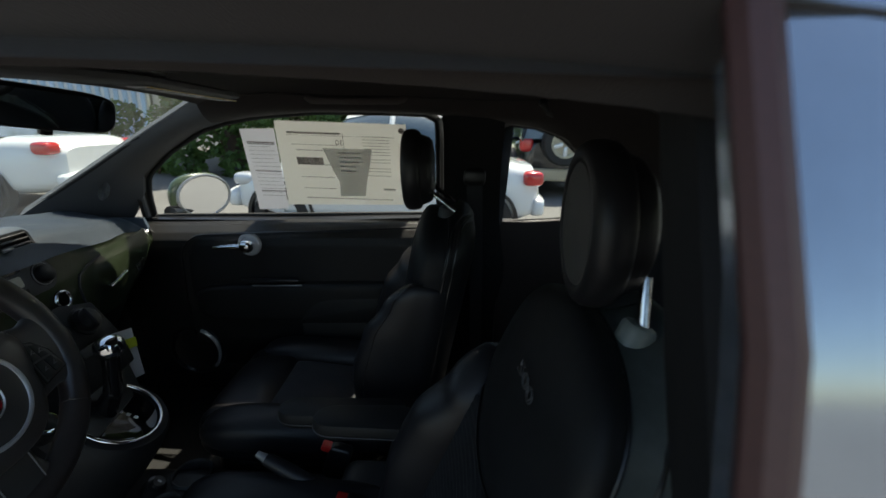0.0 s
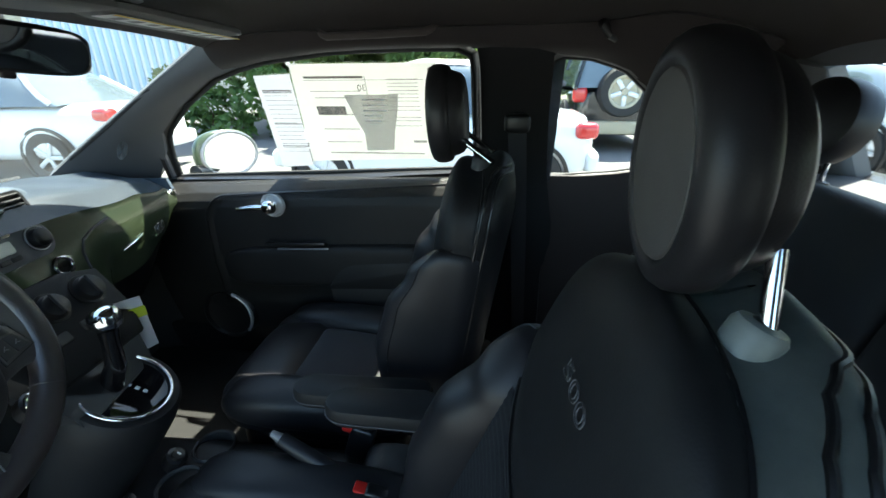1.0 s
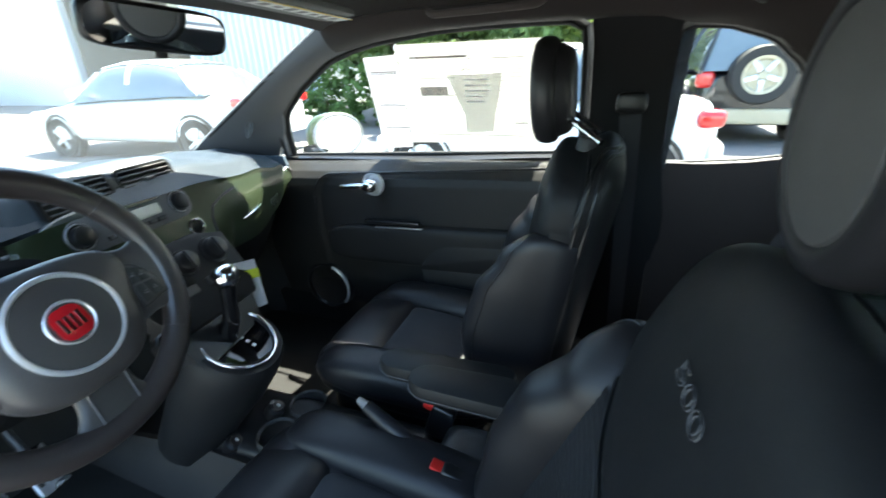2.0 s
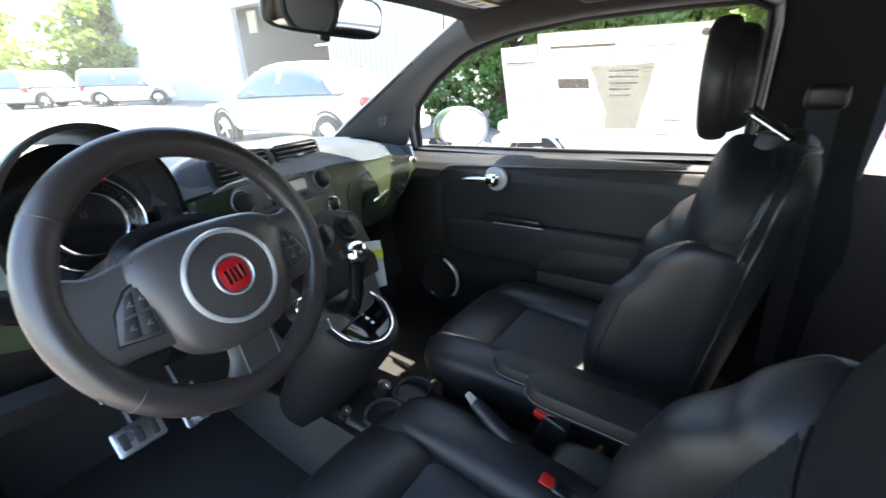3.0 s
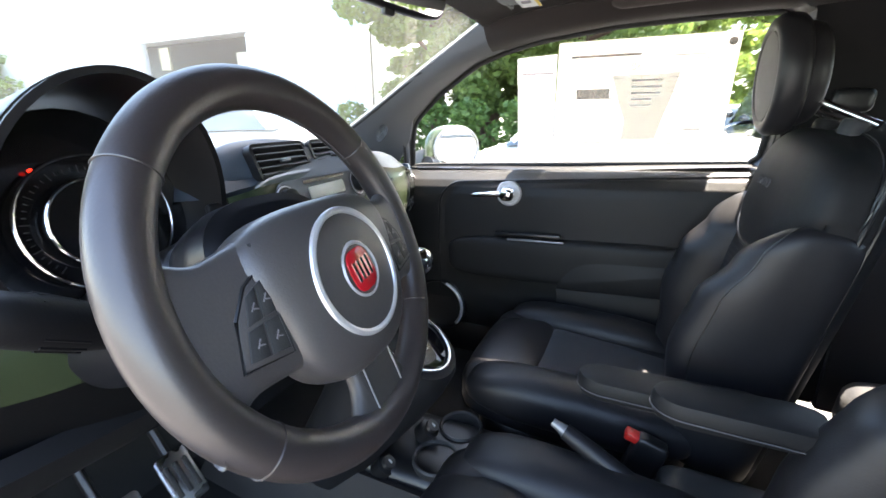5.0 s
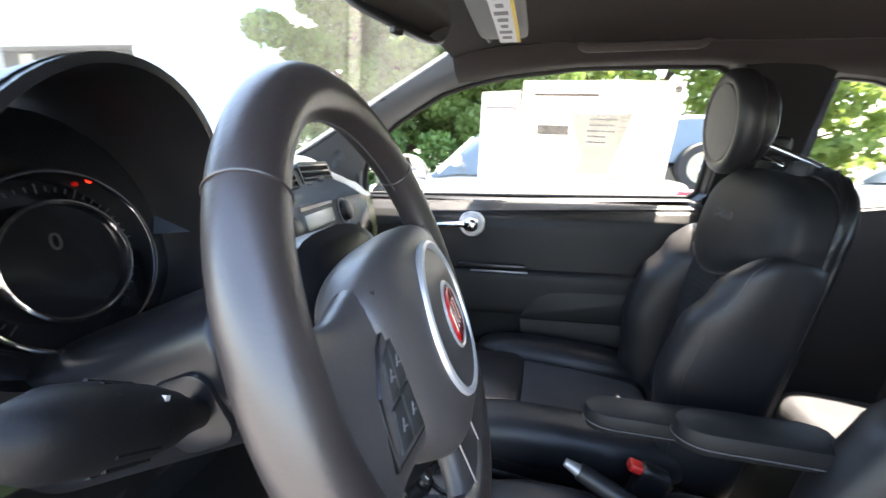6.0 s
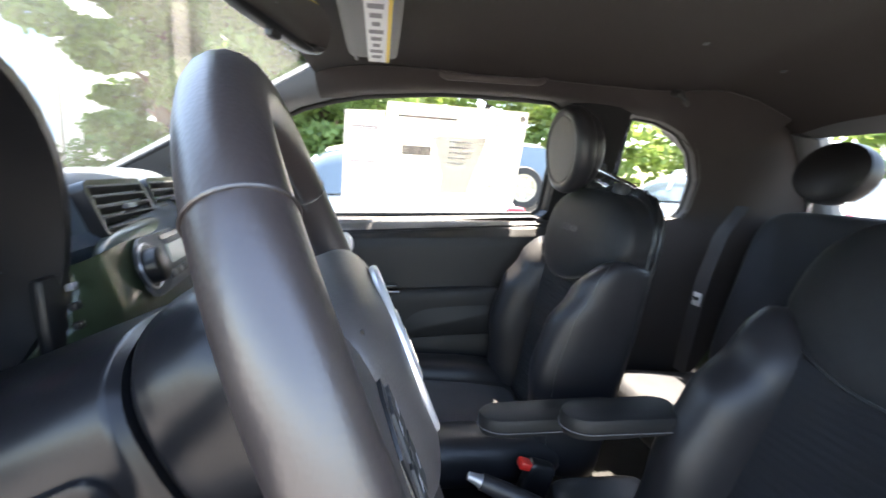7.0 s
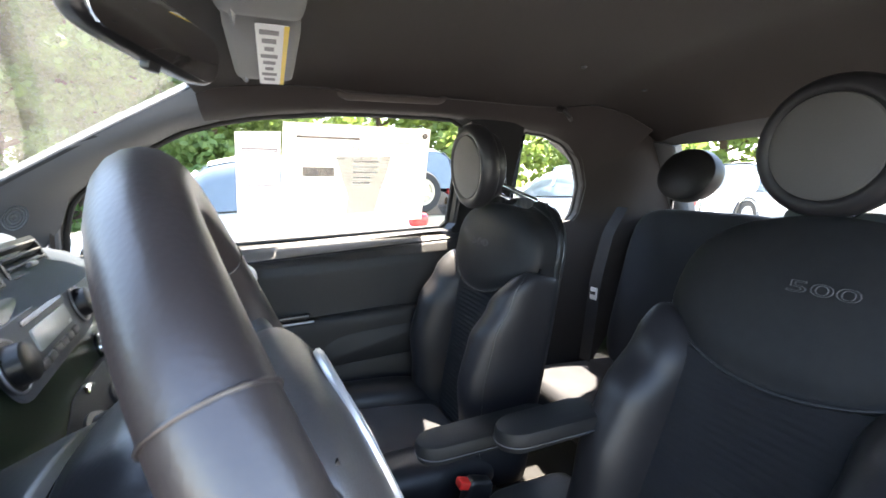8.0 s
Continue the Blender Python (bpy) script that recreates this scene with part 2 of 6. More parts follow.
def face_in(ob):
    """Turns an open pane's faces to the cabin."""
    me = ob.data
    c = Vector((0.3, 0, 1.1)) - BASE[ob]
    f = me.polygons[len(me.polygons) // 2]
    if f.normal.dot(c - f.center) < 0:
        me.flip_normals()
    return ob


def fr(o, x=(1, 0, 0), y=(0, 1, 0)):
    """A frame at o with the given x and y directions."""
    x = Vector(x).normalized()
    z = x.cross(Vector(y)).normalized()
    y = z.cross(x)
    return Matrix(((x.x, y.x, z.x, o[0]), (x.y, y.y, z.y, o[1]), (x.z, y.z, z.z, o[2]), (0, 0, 0, 1)))


def grid(bm, fn, nu, nv, cu=False, cv=False):
    vs = [[bm.verts.new(fn(i / (nu if cu else nu - 1), j / (nv if cv else nv - 1))) for j in range(nv)] for i in range(nu)]
    for i in range(nu if cu else nu - 1):
        for j in range(nv if cv else nv - 1):
            a, b = (i + 1) % nu, (j + 1) % nv
            bm.faces.new((vs[i][j], vs[a][j], vs[a][b], vs[i][b]))
    return vs


def sq(c, e):
    return math.copysign(abs(c) ** e, c)


def pillow(bm, m, size, e1=0.4, e2=0.4, nu=28, nv=16, warp=None):
    """A rounded block: e1 rounds its plan, e2 its side (1: ball, near 0: box)."""
    hx, hy, hz = (a / 2 for a in size)

    def f(u, v):
        a, b = u * 2 * math.pi, (v - 0.5) * math.pi * 0.998
        p = Vector((hx * sq(math.cos(a), e1) * sq(math.cos(b), e2), hy * sq(math.sin(a), e1) * sq(math.cos(b), e2), hz * sq(math.sin(b), e2)))
        if warp:
            p = Vector(warp(p))
        return m @ p
    vs = grid(bm, f, nu, nv, cu=True)
    bm.faces.new([c[0] for c in vs])
    bm.faces.new([c[-1] for c in vs])
    return bm


def box(bm, m, size, bev=0.0, seg=2):
    r = bmesh.ops.create_cube(bm, size=1.0, matrix=m @ Matrix.Diagonal((*size, 1)))
    if bev:
        es = list({e for v in r["verts"] for e in v.link_edges})
        bmesh.ops.bevel(bm, geom=es, offset=bev, segments=seg, affect="EDGES", profile=0.5)
    return bm


def tube(bm, pts, r, n=10, closed=False, squash=1.0, up=(0, 0, 1)):
    """A round rod along pts; r is a number or one per point."""
    pts = [Vector(p) for p in pts]
    rs = r if isinstance(r, (list, tuple)) else [r] * len(pts)
    rings = []
    k = len(pts)
    for i, p in enumerate(pts):
        a = pts[(i - 1) % k] if closed or i else p
        b = pts[(i + 1) % k] if closed or i < k - 1 else p
        d = (b - a).normalized()
        s = d.cross(Vector(up))
        if s.length < 1e-4:
            s = d.cross(Vector((1, 0, 0)))
        s.normalize()
        w = s.cross(d)
        rings.append([bm.verts.new(p + rs[i] * (math.cos(q) * s + squash * math.sin(q) * w)) for q in (2 * math.pi * j / n for j in range(n))])
    for i in range(k if closed else k - 1):
        for j in range(n):
            bm.faces.new((rings[i][j], rings[i][(j + 1) % n], rings[(i + 1) % k][(j + 1) % n], rings[(i + 1) % k][j]))
    if not closed:
        bm.faces.new(rings[0])
        bm.faces.new(rings[-1])
    return bm


def lathe(bm, m, prof, n=32):
    """Turns (radius, height) pairs round the z axis of m."""
    rings = []
    for r, h in prof:
        if r < 1e-5:
            rings.append([bm.verts.new(m @ Vector((0, 0, h)))])
        else:
            rings.append([bm.verts.new(m @ Vector((r * math.cos(a), r * math.sin(a), h))) for a in (2 * math.pi * i / n for i in range(n))])
    for a, b in zip(rings, rings[1:]):
        for i in range(n):
            j = (i + 1) % n
            if len(a) == 1 and len(b) == 1:
                continue
            if len(a) == 1:
                bm.faces.new((a[0], b[i], b[j]))
            elif len(b) == 1:
                bm.faces.new((a[i], b[0], a[j]))
            else:
                bm.faces.new((a[i], b[i], b[j], a[j]))
    return bm


def ring(bm, m, R, r, n=48, k=10, flat=1.0, a0=0.0, a1=360.0):
    """A torus, or an arc of one, in the plane of m."""
    full = a1 - a0 >= 359.9
    pts = [m @ Vector((R * math.cos(a), R * math.sin(a), 0)) for a in (radians(a0 + (a1 - a0) * i / (n if full else n - 1)) for i in range(n))]
    return tube(bm, pts, r, k, closed=full, squash=flat, up=m.to_3x3() @ Vector((0, 0, 1)))


def rrect(w, h, r, n=5):
    out = []
    for cx, cy, a in ((w / 2 - r, h / 2 - r, 0), (-w / 2 + r, h / 2 - r, 90), (-w / 2 + r, -h / 2 + r, 180), (w / 2 - r, -h / 2 + r, 270)):
        for i in range(n + 1):
            q = radians(a + 90 * i / n)
            out.append((cx + r * math.cos(q), cy + r * math.sin(q)))
    return out


def oval(w, h, n=32):
    return [(w / 2 * math.cos(2 * math.pi * i / n), h / 2 * math.sin(2 * math.pi * i / n)) for i in range(n)]


def slab(bm, m, outline, depth, bev=0.0):
    """A plate with the given outline in m's plane, from height 0 to depth, its upper rim bevelled."""
    n = len(outline)
    cx, cy = sum(p[0] for p in outline) / n, sum(p[1] for p in outline) / n
    ext = max(max(abs(p[0] - cx), abs(p[1] - cy)) for p in outline)
    steps = [(0, 0)] + ([(0, depth - bev), (bev * 0.3, depth - bev * 0.3), (bev, depth)] if bev else [(0, depth)])
    rings = []
    for inset, h in steps:
        ring_ = []
        for i, (x, y) in enumerate(outline):
            ax, ay = outline[i - 1]
            bx, by = outline[(i + 1) % n]
            tx, ty = bx - ax, by - ay
            l = math.hypot(tx, ty) or 1
            ring_.append(bm.verts.new(m @ Vector((x - ty / l * inset, y + tx / l * inset, h))))
        rings.append(ring_)
    for a, b in zip(rings, rings[1:]):
        for i in range(n):
            j = (i + 1) % n
            bm.faces.new((a[i], a[j], b[j], b[i]))
    bm.faces.new(rings[0])
    bm.faces.new(rings[-1])
    return bm


def sheet(bm, pts, thick, cut=None):
    """A thick plate with the outline pts in space, extruded along the vector thick."""
    vs = [bm.verts.new(p) for p in pts]
    ws = [bm.verts.new(Vector(p) + Vector(thick)) for p in pts]
    n = len(pts)
    bm.faces.new(vs)
    bm.faces.new(ws)
    for i in range(n):
        bm.faces.new((vs[i], vs[(i + 1) % n], ws[(i + 1) % n], ws[i]))
    return bm


def holed(bm, outer, inner, thick):
    """A plate between two outlines with the same number of points, extruded along thick."""
    rows = [[bm.verts.new(p) for p in outer], [bm.verts.new(p) for p in inner], [bm.verts.new(Vector(p) + Vector(thick)) for p in inner], [bm.verts.new(Vector(p) + Vector(thick)) for p in outer]]
    n = len(outer)
    for a, b in zip(rows, rows[1:] + rows[:1]):
        for i in range(n):
            bm.faces.new((a[i], a[(i + 1) % n], b[(i + 1) % n], b[i]))
    return bm


def lerp(a, b, t):
    return a + (b - a) * t


def curve(table, x):
    """Smooth interpolation in a table of (x, y)."""
    if x <= table[0][0]:
        return table[0][1]
    for (a, p), (b, q) in zip(table, table[1:]):
        if x <= b:
            t = (x - a) / (b - a)
            t = t * t * (3 - 2 * t)
            return p + (q - p) * t
    return table[-1][1]


def line_of(table, x):
    """Straight interpolation in a table of (x, y)."""
    if x <= table[0][0]:
        return table[0][1]
    for (a, p), (b, q) in zip(table, table[1:]):
        if x <= b:
            return p + (q - p) * (x - a) / (b - a)
    return table[-1][1]


def resample(pts, n):
    """n points at even steps round a closed outline."""
    pts = [Vector(p) for p in pts]
    seg = [(pts[(i + 1) % len(pts)] - pts[i]).length for i in range(len(pts))]
    total, out, i, done = sum(seg), [], 0, 0.0
    for k in range(n):
        d = total * k / n
        while done + seg[i] < d:
            done += seg[i]
            i += 1
        out.append(pts[i].lerp(pts[(i + 1) % len(pts)], (d - done) / seg[i]))
    return out


def word(text, m, size, mat, parent, depth=0.0006, name="lettering", label="", line=0.0):
    """Letters in the built-in font as a mesh."""
    c = bpy.data.curves.new(name, "FONT")
    c.body, c.size, c.extrude, c.align_x, c.align_y, c.resolution_u = text, size, depth, "CENTER", "CENTER", 3
    if line:
        c.fill_mode, c.extrude, c.bevel_depth, c.bevel_resolution = "NONE", 0.0, line, 1
    tmp = bpy.data.objects.new(name, c)
    scene.collection.objects.link(tmp)
    dg = bpy.context.evaluated_depsgraph_get()
    me = bpy.data.meshes.new_from_object(tmp.evaluated_get(dg))
    bpy.data.objects.remove(tmp)
    bpy.data.curves.remove(c)
    bm = bmesh.new()
    bm.from_mesh(me)
    bpy.data.meshes.remove(me)
    bmesh.ops.transform(bm, matrix=m, verts=bm.verts[:])
    return part(name, bm, mat, parent, label, smooth=False)


# the car's shell: x runs to its tail, y to its passenger side
def glass_y(z):
    return 0.736 - (z - 0.915) * 0.45


DOOR_WIN = [(-0.546, 0.912), (-0.525, 1.0), (-0.494, 1.067), (-0.39, 1.146), (-0.25, 1.224), (-0.16, 1.251), (-0.07, 1.269), (0.126, 1.289), (0.35, 1.293), (0.455, 1.291), (0.480, 1.272), (0.487, 0.962)]
QUARTER_WIN = [(0.715, 0.938), (0.697, 0.955), (0.682, 1.13), (0.677, 1.255), (0.69, 1.271), (0.773, 1.265), (0.86, 1.239), (0.93, 1.185), (0.985, 1.10), (1.0, 1.0), (0.985, 0.972), (0.9, 0.955)]
WS_EDGE = [(-0.86, 0.535, 0.93), (-0.756, 0.52, 0.989), (-0.554, 0.50, 1.102), (-0.384, 0.50, 1.207), (-0.195, 0.50, 1.319)]


def on_side(x, z, s, off=0.0):
    return Vector((x, s * (glass_y(z) + off), z))


def along(pts, u):
    """The point at the fraction u of a polyline, by its points' numbers."""
    k = u * (len(pts) - 1)
    i = min(int(k), len(pts) - 2)
    return Vector(pts[i]).lerp(Vector(pts[i + 1]), k - i)


def strip(bm, a, b, bulge=(0, 0, 0), n=14, k=7, thick=(0, 0, 0)):
    """A band from line a to line b, bulging midway, with a thickness."""
    bulge, thick = Vector(bulge), Vector(thick)
    f1 = grid(bm, lambda u, v: along(a, u).lerp(along(b, u), v) + bulge * math.sin(math.pi * v), n, k)
    f2 = grid(bm, lambda u, v: along(a, u).lerp(along(b, u), v) + bulge * math.sin(math.pi * v) * 0.5 + thick, n, k)
    for i in range(n - 1):
        for j in (0, k - 1):
            bm.faces.new((f1[i][j], f1[i + 1][j], f2[i + 1][j], f2[i][j]))
    for j in range(k - 1):
        for i in (0, n - 1):
            bm.faces.new((f1[i][j], f1[i][j + 1], f2[i][j + 1], f2[i][j]))
    return bm


def roof_z(x, y):
    z = 1.424 - 0.012 * (y / 0.56) ** 2 - 0.006 * (x - 0.5) ** 2 - 0.115 * (1 - 0.7 * min(1, max(0, (x - 0.75) / 0.4))) * (1 - 0.78 * min(1, max(0, (0.18 - x) / 0.36))) * (abs(y) / 0.56) ** 3.5
    if x < 0.3:
        z -= 0.085 * ((0.3 - x) / 0.5) ** 2
    if x > 0.88:
        z -= 0.13 * ((x - 0.88) / 0.34) ** 1.6
    return z


# roof lining
bm = bmesh.new()
f1 = grid(bm, lambda u, v: Vector((lerp(-0.235 + 0.05 * (2 * v - 1) ** 2, 1.22, u), lerp(-0.565, 0.565, v), roof_z(lerp(-0.235, 1.22, u), lerp(-0.565, 0.565, v)))), 40, 30)
bmesh.ops.solidify(bm, geom=bm.faces[:], thickness=-0.05)
ceiling = lone("ceiling", bm, M_LINER, "dark brown-black cloth headlining of the small car", "headlining", "structure")
shell = thing("car_body", (0.3, 0, 0.2), "olive-green painted steel body shell with grey pillar trims", "car body", kind="structure")
for s in (1, -1):
    th = (0, s * 0.05, 0.0)
    # windscreen pillar
    win = [on_side(x, z, s, -0.035) for x, z in DOOR_WIN[:6]]
    bm = bmesh.new()
    strip(bm, [(x, s * y, z) for x, y, z in WS_EDGE], [Vector((-0.60, s * 0.70, 0.91))] + win[1:6], (0.01, -s * 0.012, 0.0), 16, 7, (0, s * 0.04, 0.03))
    part("pillar_trim", bm, M_TRIM, shell, "pale grey grained windscreen pillar trim")
    bm = bmesh.new()
    for R in (0.006, 0.013, 0.020, 0.026):
        ring(bm, fr((-0.548, s * 0.528, 1.032), (0.84, -s * 0.15, 0.5), (-0.3, s * 0.45, 0.8)), R, 0.0018, 28, 6)
    part("tweeter_grille", bm, M_PLASTIC, shell)
    # roof rail over the windows
    top = [(-0.25, 1.224), (-0.16, 1.251), (-0.07, 1.269), (0.126, 1.289), (0.35, 1.293), (0.487, 1.290), (0.58, 1.285), (0.677, 1.275), (0.773, 1.267), (0.86, 1.241), (0.93, 1.187), (0.99, 1.10)]
    top[0] = (-0.19, 1.243)
    a = [on_side(x, z, s, -0.03) for x, z in top]
    b = [(lerp(-0.20, 1.16, i / 11), s * lerp(0.485, 0.50, i / 11) * (1 if i < 9 else 0.98), roof_z(lerp(-0.2, 1.16, i / 11), 0.50) - 0.004) for i in range(12)]
    bm = bmesh.new()
    strip(bm, a, b, (0, -s * 0.01, -0.01), 24, 6, (0, s * 0.05, 0.035))
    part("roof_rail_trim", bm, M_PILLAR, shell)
    # door post: the open driver's door leaves its frame behind, so that post starts further back
    bm = bmesh.new()
    if s > 0:
        strip(bm, [(0.50, 0.66, 0.36), (0.50, 0.675, 0.70), on_side(0.500, 0.95, s, -0.035), on_side(0.495, 1.12, s, -0.035), on_side(0.493, 1.293, s, -0.035)],
              [(0.74, 0.62, 0.36), (0.74, 0.635, 0.70), on_side(0.700, 0.95, s, -0.035), on_side(0.684, 1.12, s, -0.035), on_side(0.678, 1.285, s, -0.035)], (0, -0.02, 0), 18, 9, (0, 0.055, 0))
    else:
        strip(bm, [(0.625, -0.74, 0.36), (0.63, -0.755, 0.70), (0.632, -0.70, 0.95), (0.640, -0.605, 1.12), (0.640, -0.525, 1.30), (0.640, -0.470, 1.36)],
              [(0.76, -0.60, 0.36), (0.76, -0.60, 0.70), (0.740, -0.545, 0.95), (0.730, -0.450, 1.12), (0.720, -0.412, 1.27), (0.700, -0.40, 1.375)], (-0.018, 0.02, 0), 20, 9, (0.05, -0.045, 0))
    part("door_post_trim", bm, M_QUARTER, shell)
    # rear quarter trim below and behind the quarter window
    bm = bmesh.new()
    strip(bm, [on_side(0.70, 0.945, s, -0.03), on_side(0.80, 0.945, s, -0.03), on_side(0.9, 0.955, s, -0.03), on_side(0.99, 0.972, s, -0.03), on_side(1.005, 1.0, s, -0.03), on_side(0.99, 1.10, s, -0.03), on_side(0.93, 1.19, s, -0.03), on_side(0.84, 1.25, s, 0.0)],
          [(0.70, s * 0.60, 0.35), (0.85, s * 0.58, 0.35), (1.02, s * 0.56, 0.45), (1.30, s * 0.585, 0.85), (1.40, s * 0.58, 0.95), (1.30, s * 0.545, 1.12), (1.215, s * 0.52, 1.25), (1.20, s * 0.535, 1.33)], (0, -s * 0.02, 0), 26, 9, (0, s * 0.05, 0.0))
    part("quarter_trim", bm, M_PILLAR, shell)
    # quarter light: rubber seal, pale reveal and pane
    inner = resample([on_side(x, z, s, 0.0) for x, z in QUARTER_WIN], 48)
    c = sum(inner, Vector()) / 48
    bm = bmesh.new()
    holed(bm, [p + (p - c).normalized() * 0.012 + Vector((0, -s * 0.035, 0)) for p in inner], [p - (p - c).normalized() * 0.006 for p in inner], (0, s * 0.006, 0))
    part("window_reveal", bm, M_REAR, shell)
    bm = bmesh.new()
    tube(bm, [p + Vector((0, -s * 0.004, 0)) for p in inner], 0.006, 8, closed=True, up=(0, 1, 0))
    part("window_seal", bm, M_RUBBER, shell)
    bm = bmesh.new()
    bm.faces.new([bm.verts.new(p) for p in inner])
    q = face_in(part("quarter_pane", bm, M_GLASS, shell, smooth=False))
    q.visible_shadow = False
    # outer skin behind the door
    bm = bmesh.new()
    strip(bm, [(0.66, s * 0.745, 0.30), (0.66, s * 0.775, 0.60), (0.66, s * 0.745, 0.93)], [(1.56, s * 0.66, 0.30), (1.58, s * 0.69, 0.60), (1.50, s * 0.64, 0.93)], (0, s * 0.03, 0), 12, 14, (0, -s * 0.03, 0))
    part("rear_wing", bm, M_GREEN, shell)
    xs = 0.620
    rail = [(0.30, 0.755), (0.60, 0.785), (0.93, 0.720), (1.12, 0.655), (1.21, 0.634), (1.31, 0.590), (1.38, 0.545), (1.425, 0.500)]
    bm = bmesh.new()
    strip(bm, [(xs + 0.006, s * y, z) for z, y in rail], [(0.712, s * y, z) for z, y in rail], (0, s * 0.004, 0), 18, 4, (0, -s * 0.03, 0))
    part("door_post_skin", bm, M_POSTSKY, shell, "glossy door post with the sky's reflection put into its colour")
    bm = bmesh.new()
    tube(bm, [(xs + 0.012 * (1.31 - z), s * (y + 0.002), z) for z, y in rail], 0.0085, 8)
    part("edge_seal", bm, M_EDGE, shell)
    # sill
    bm = bmesh.new()
    box(bm, pose(0.0, s * 0.70, 0.30), (1.36, 0.13, 0.16), 0.02)
    part("sill", bm, M_DARK, shell)
    # wing in front
    bm = bmesh.new()
    strip(bm, [(-0.60, s * 0.75, 0.30), (-0.60, s * 0.78, 0.65), (-0.62, s * 0.73, 0.91)], [(-1.6, s * 0.62, 0.35), (-1.6, s * 0.66, 0.60), (-1.45, s * 0.52, 0.80)], (0, s * 0.05, 0), 10, 12, (0, -s * 0.02, -0.01))
    part("front_wing", bm, M_GREEN, shell)
# roof skin and tail
bm = bmesh.new()
grid(bm, lambda u, v: Vector((lerp(-0.26 + 0.06 * (2 * v - 1) ** 2, 1.26, u), lerp(-0.60, 0.60, v), roof_z(lerp(-0.235, 1.22, u), lerp(-0.56, 0.56, v)) + 0.062)), 24, 20)
bmesh.ops.solidify(bm, geom=bm.faces[:], thickness=0.006)
part("roof_skin", bm, M_GREEN, shell)
bm = bmesh.new()
strip(bm, [(1.50, -0.64, 0.93), (1.56, 0, 0.93), (1.50, 0.64, 0.93)], [(1.57, -0.67, 0.32), (1.66, 0, 0.30), (1.57, 0.67, 0.32)], (0.05, 0, 0), 14, 9, (-0.03, 0, 0))
part("tail_skin", bm, M_GREEN, shell)
# bonnet and scuttle
bm = bmesh.new()
grid(bm, lambda u, v: Vector((lerp(-0.90, -1.62, u) - 0.06 * (1 - (2 * v - 1) ** 2), lerp(-0.66, 0.66, v) * (1 - 0.2 * u), 0.905 - 0.16 * u ** 2 - 0.05 * (2 * v - 1) ** 4)), 14, 18)
bmesh.ops.solidify(bm, geom=bm.faces[:], thickness=0.012)
part("bonnet", bm, M_GREEN, shell)
bm = bmesh.new()
grid(bm, lambda u, v: Vector((lerp(-0.82, -0.93, u) - 0.09 * (1 - (2 * v - 1) ** 2), lerp(-0.64, 0.64, v), 0.915 - 0.012 * u)), 5, 18)
bmesh.ops.solidify(bm, geom=bm.faces[:], thickness=0.012)
part("scuttle", bm, M_DARK, shell)
for y0, y1 in ((-0.52, 0.02), (-0.02, 0.52)):
    bm = bmesh.new()
    tube(bm, [(-0.93 - 0.08 * (1 - (y / 0.64) ** 2) + 0.03, y, 0.935 + 0.01 * math.sin(i)) for i, y in ((i, lerp(y0, y1, i / 8)) for i in range(9))], 0.007, 6)
    part("wiper", bm, M_RUBBER, shell)
# windscreen
bm = bmesh.new()


def ws_point(u, v):
    a = along([(-0.92, 0.585, 0.915)] + WS_EDGE[1:], u)
    q = 2 * v - 1
    return Vector((a.x - 0.10 * (1 - q * q) * (1 - 0.55 * u), (a.y + 0.01) * q, a.z + 0.035 * (1 - q * q)))


grid(bm, ws_point, 10, 21)
w = face_in(lone("window_1", bm, M_WSGLASS, "clear curved windscreen of the car", "windscreen", "structure"))
w.visible_shadow = False
bm = bmesh.new()
tube(bm, [ws_point(1, i / 20) + Vector((0.012, 0, -0.006)) for i in range(21)], 0.012, 8)
part("windscreen_header", bm, M_DARK, shell)
for v in (0, 1):
    bm = bmesh.new()
    tube(bm, [ws_point(i / 10, v) + Vector((0, 0.004 * (1 - 2 * v), 0)) for i in range(11)], 0.006, 6)
    part("windscreen_seal", bm, M_RUBBER, shell)
# tail window and tailgate trim
bm = bmesh.new()
grid(bm, lambda u, v: Vector((lerp(1.22, 1.39, u) + 0.05 * (1 - (2 * v - 1) ** 2), lerp(0.52, 0.565, u) * (2 * v - 1), lerp(1.255, 0.99, u))), 6, 15)
w = face_in(lone("window_2", bm, M_GLASS, "clear rear window in the tailgate", "rear window", "structure"))
w.visible_shadow = False
bm = bmesh.new()
strip(bm, [(1.19, -0.53, 1.33), (1.22, 0, 1.345), (1.19, 0.53, 1.33)], [(1.235, -0.53, 1.240), (1.285, 0, 1.246), (1.235, 0.53, 1.240)], (-0.01, 0, -0.005), 15, 5, (0.03, 0, 0.02))
part("tailgate_header", bm, M_TRIM, shell)
for s in (1, -1):
    bm = bmesh.new()
    strip(bm, [(1.20, s * 0.525, 1.255), (1.30, s * 0.555, 1.11), (1.43, s * 0.59, 0.90)], [(1.245, s * 0.47, 1.235), (1.345, s * 0.50, 1.10), (1.47, s * 0.53, 0.90)], (-0.015, 0, 0), 10, 5, (0.03, 0, 0.01))
    # one trim in two tones: the driver's side has its shade put into the colour
    part("tailgate_trim", bm, M_TRIM if s > 0 else M_REAR, shell)
bm = bmesh.new()
box(bm, pose(1.46, 0, 0.65), (0.10, 1.2, 0.70), 0.03)
part("tailgate_panel", bm, M_DARK, shell)
# parcel shelf
bm = bmesh.new()
box(bm, pose(1.315, 0, 0.985), (0.20, 1.10, 0.02), 0.006)
lone("parcel_shelf", bm, M_REAR, "dark grey parcel shelf behind the rear seat", "shelf")
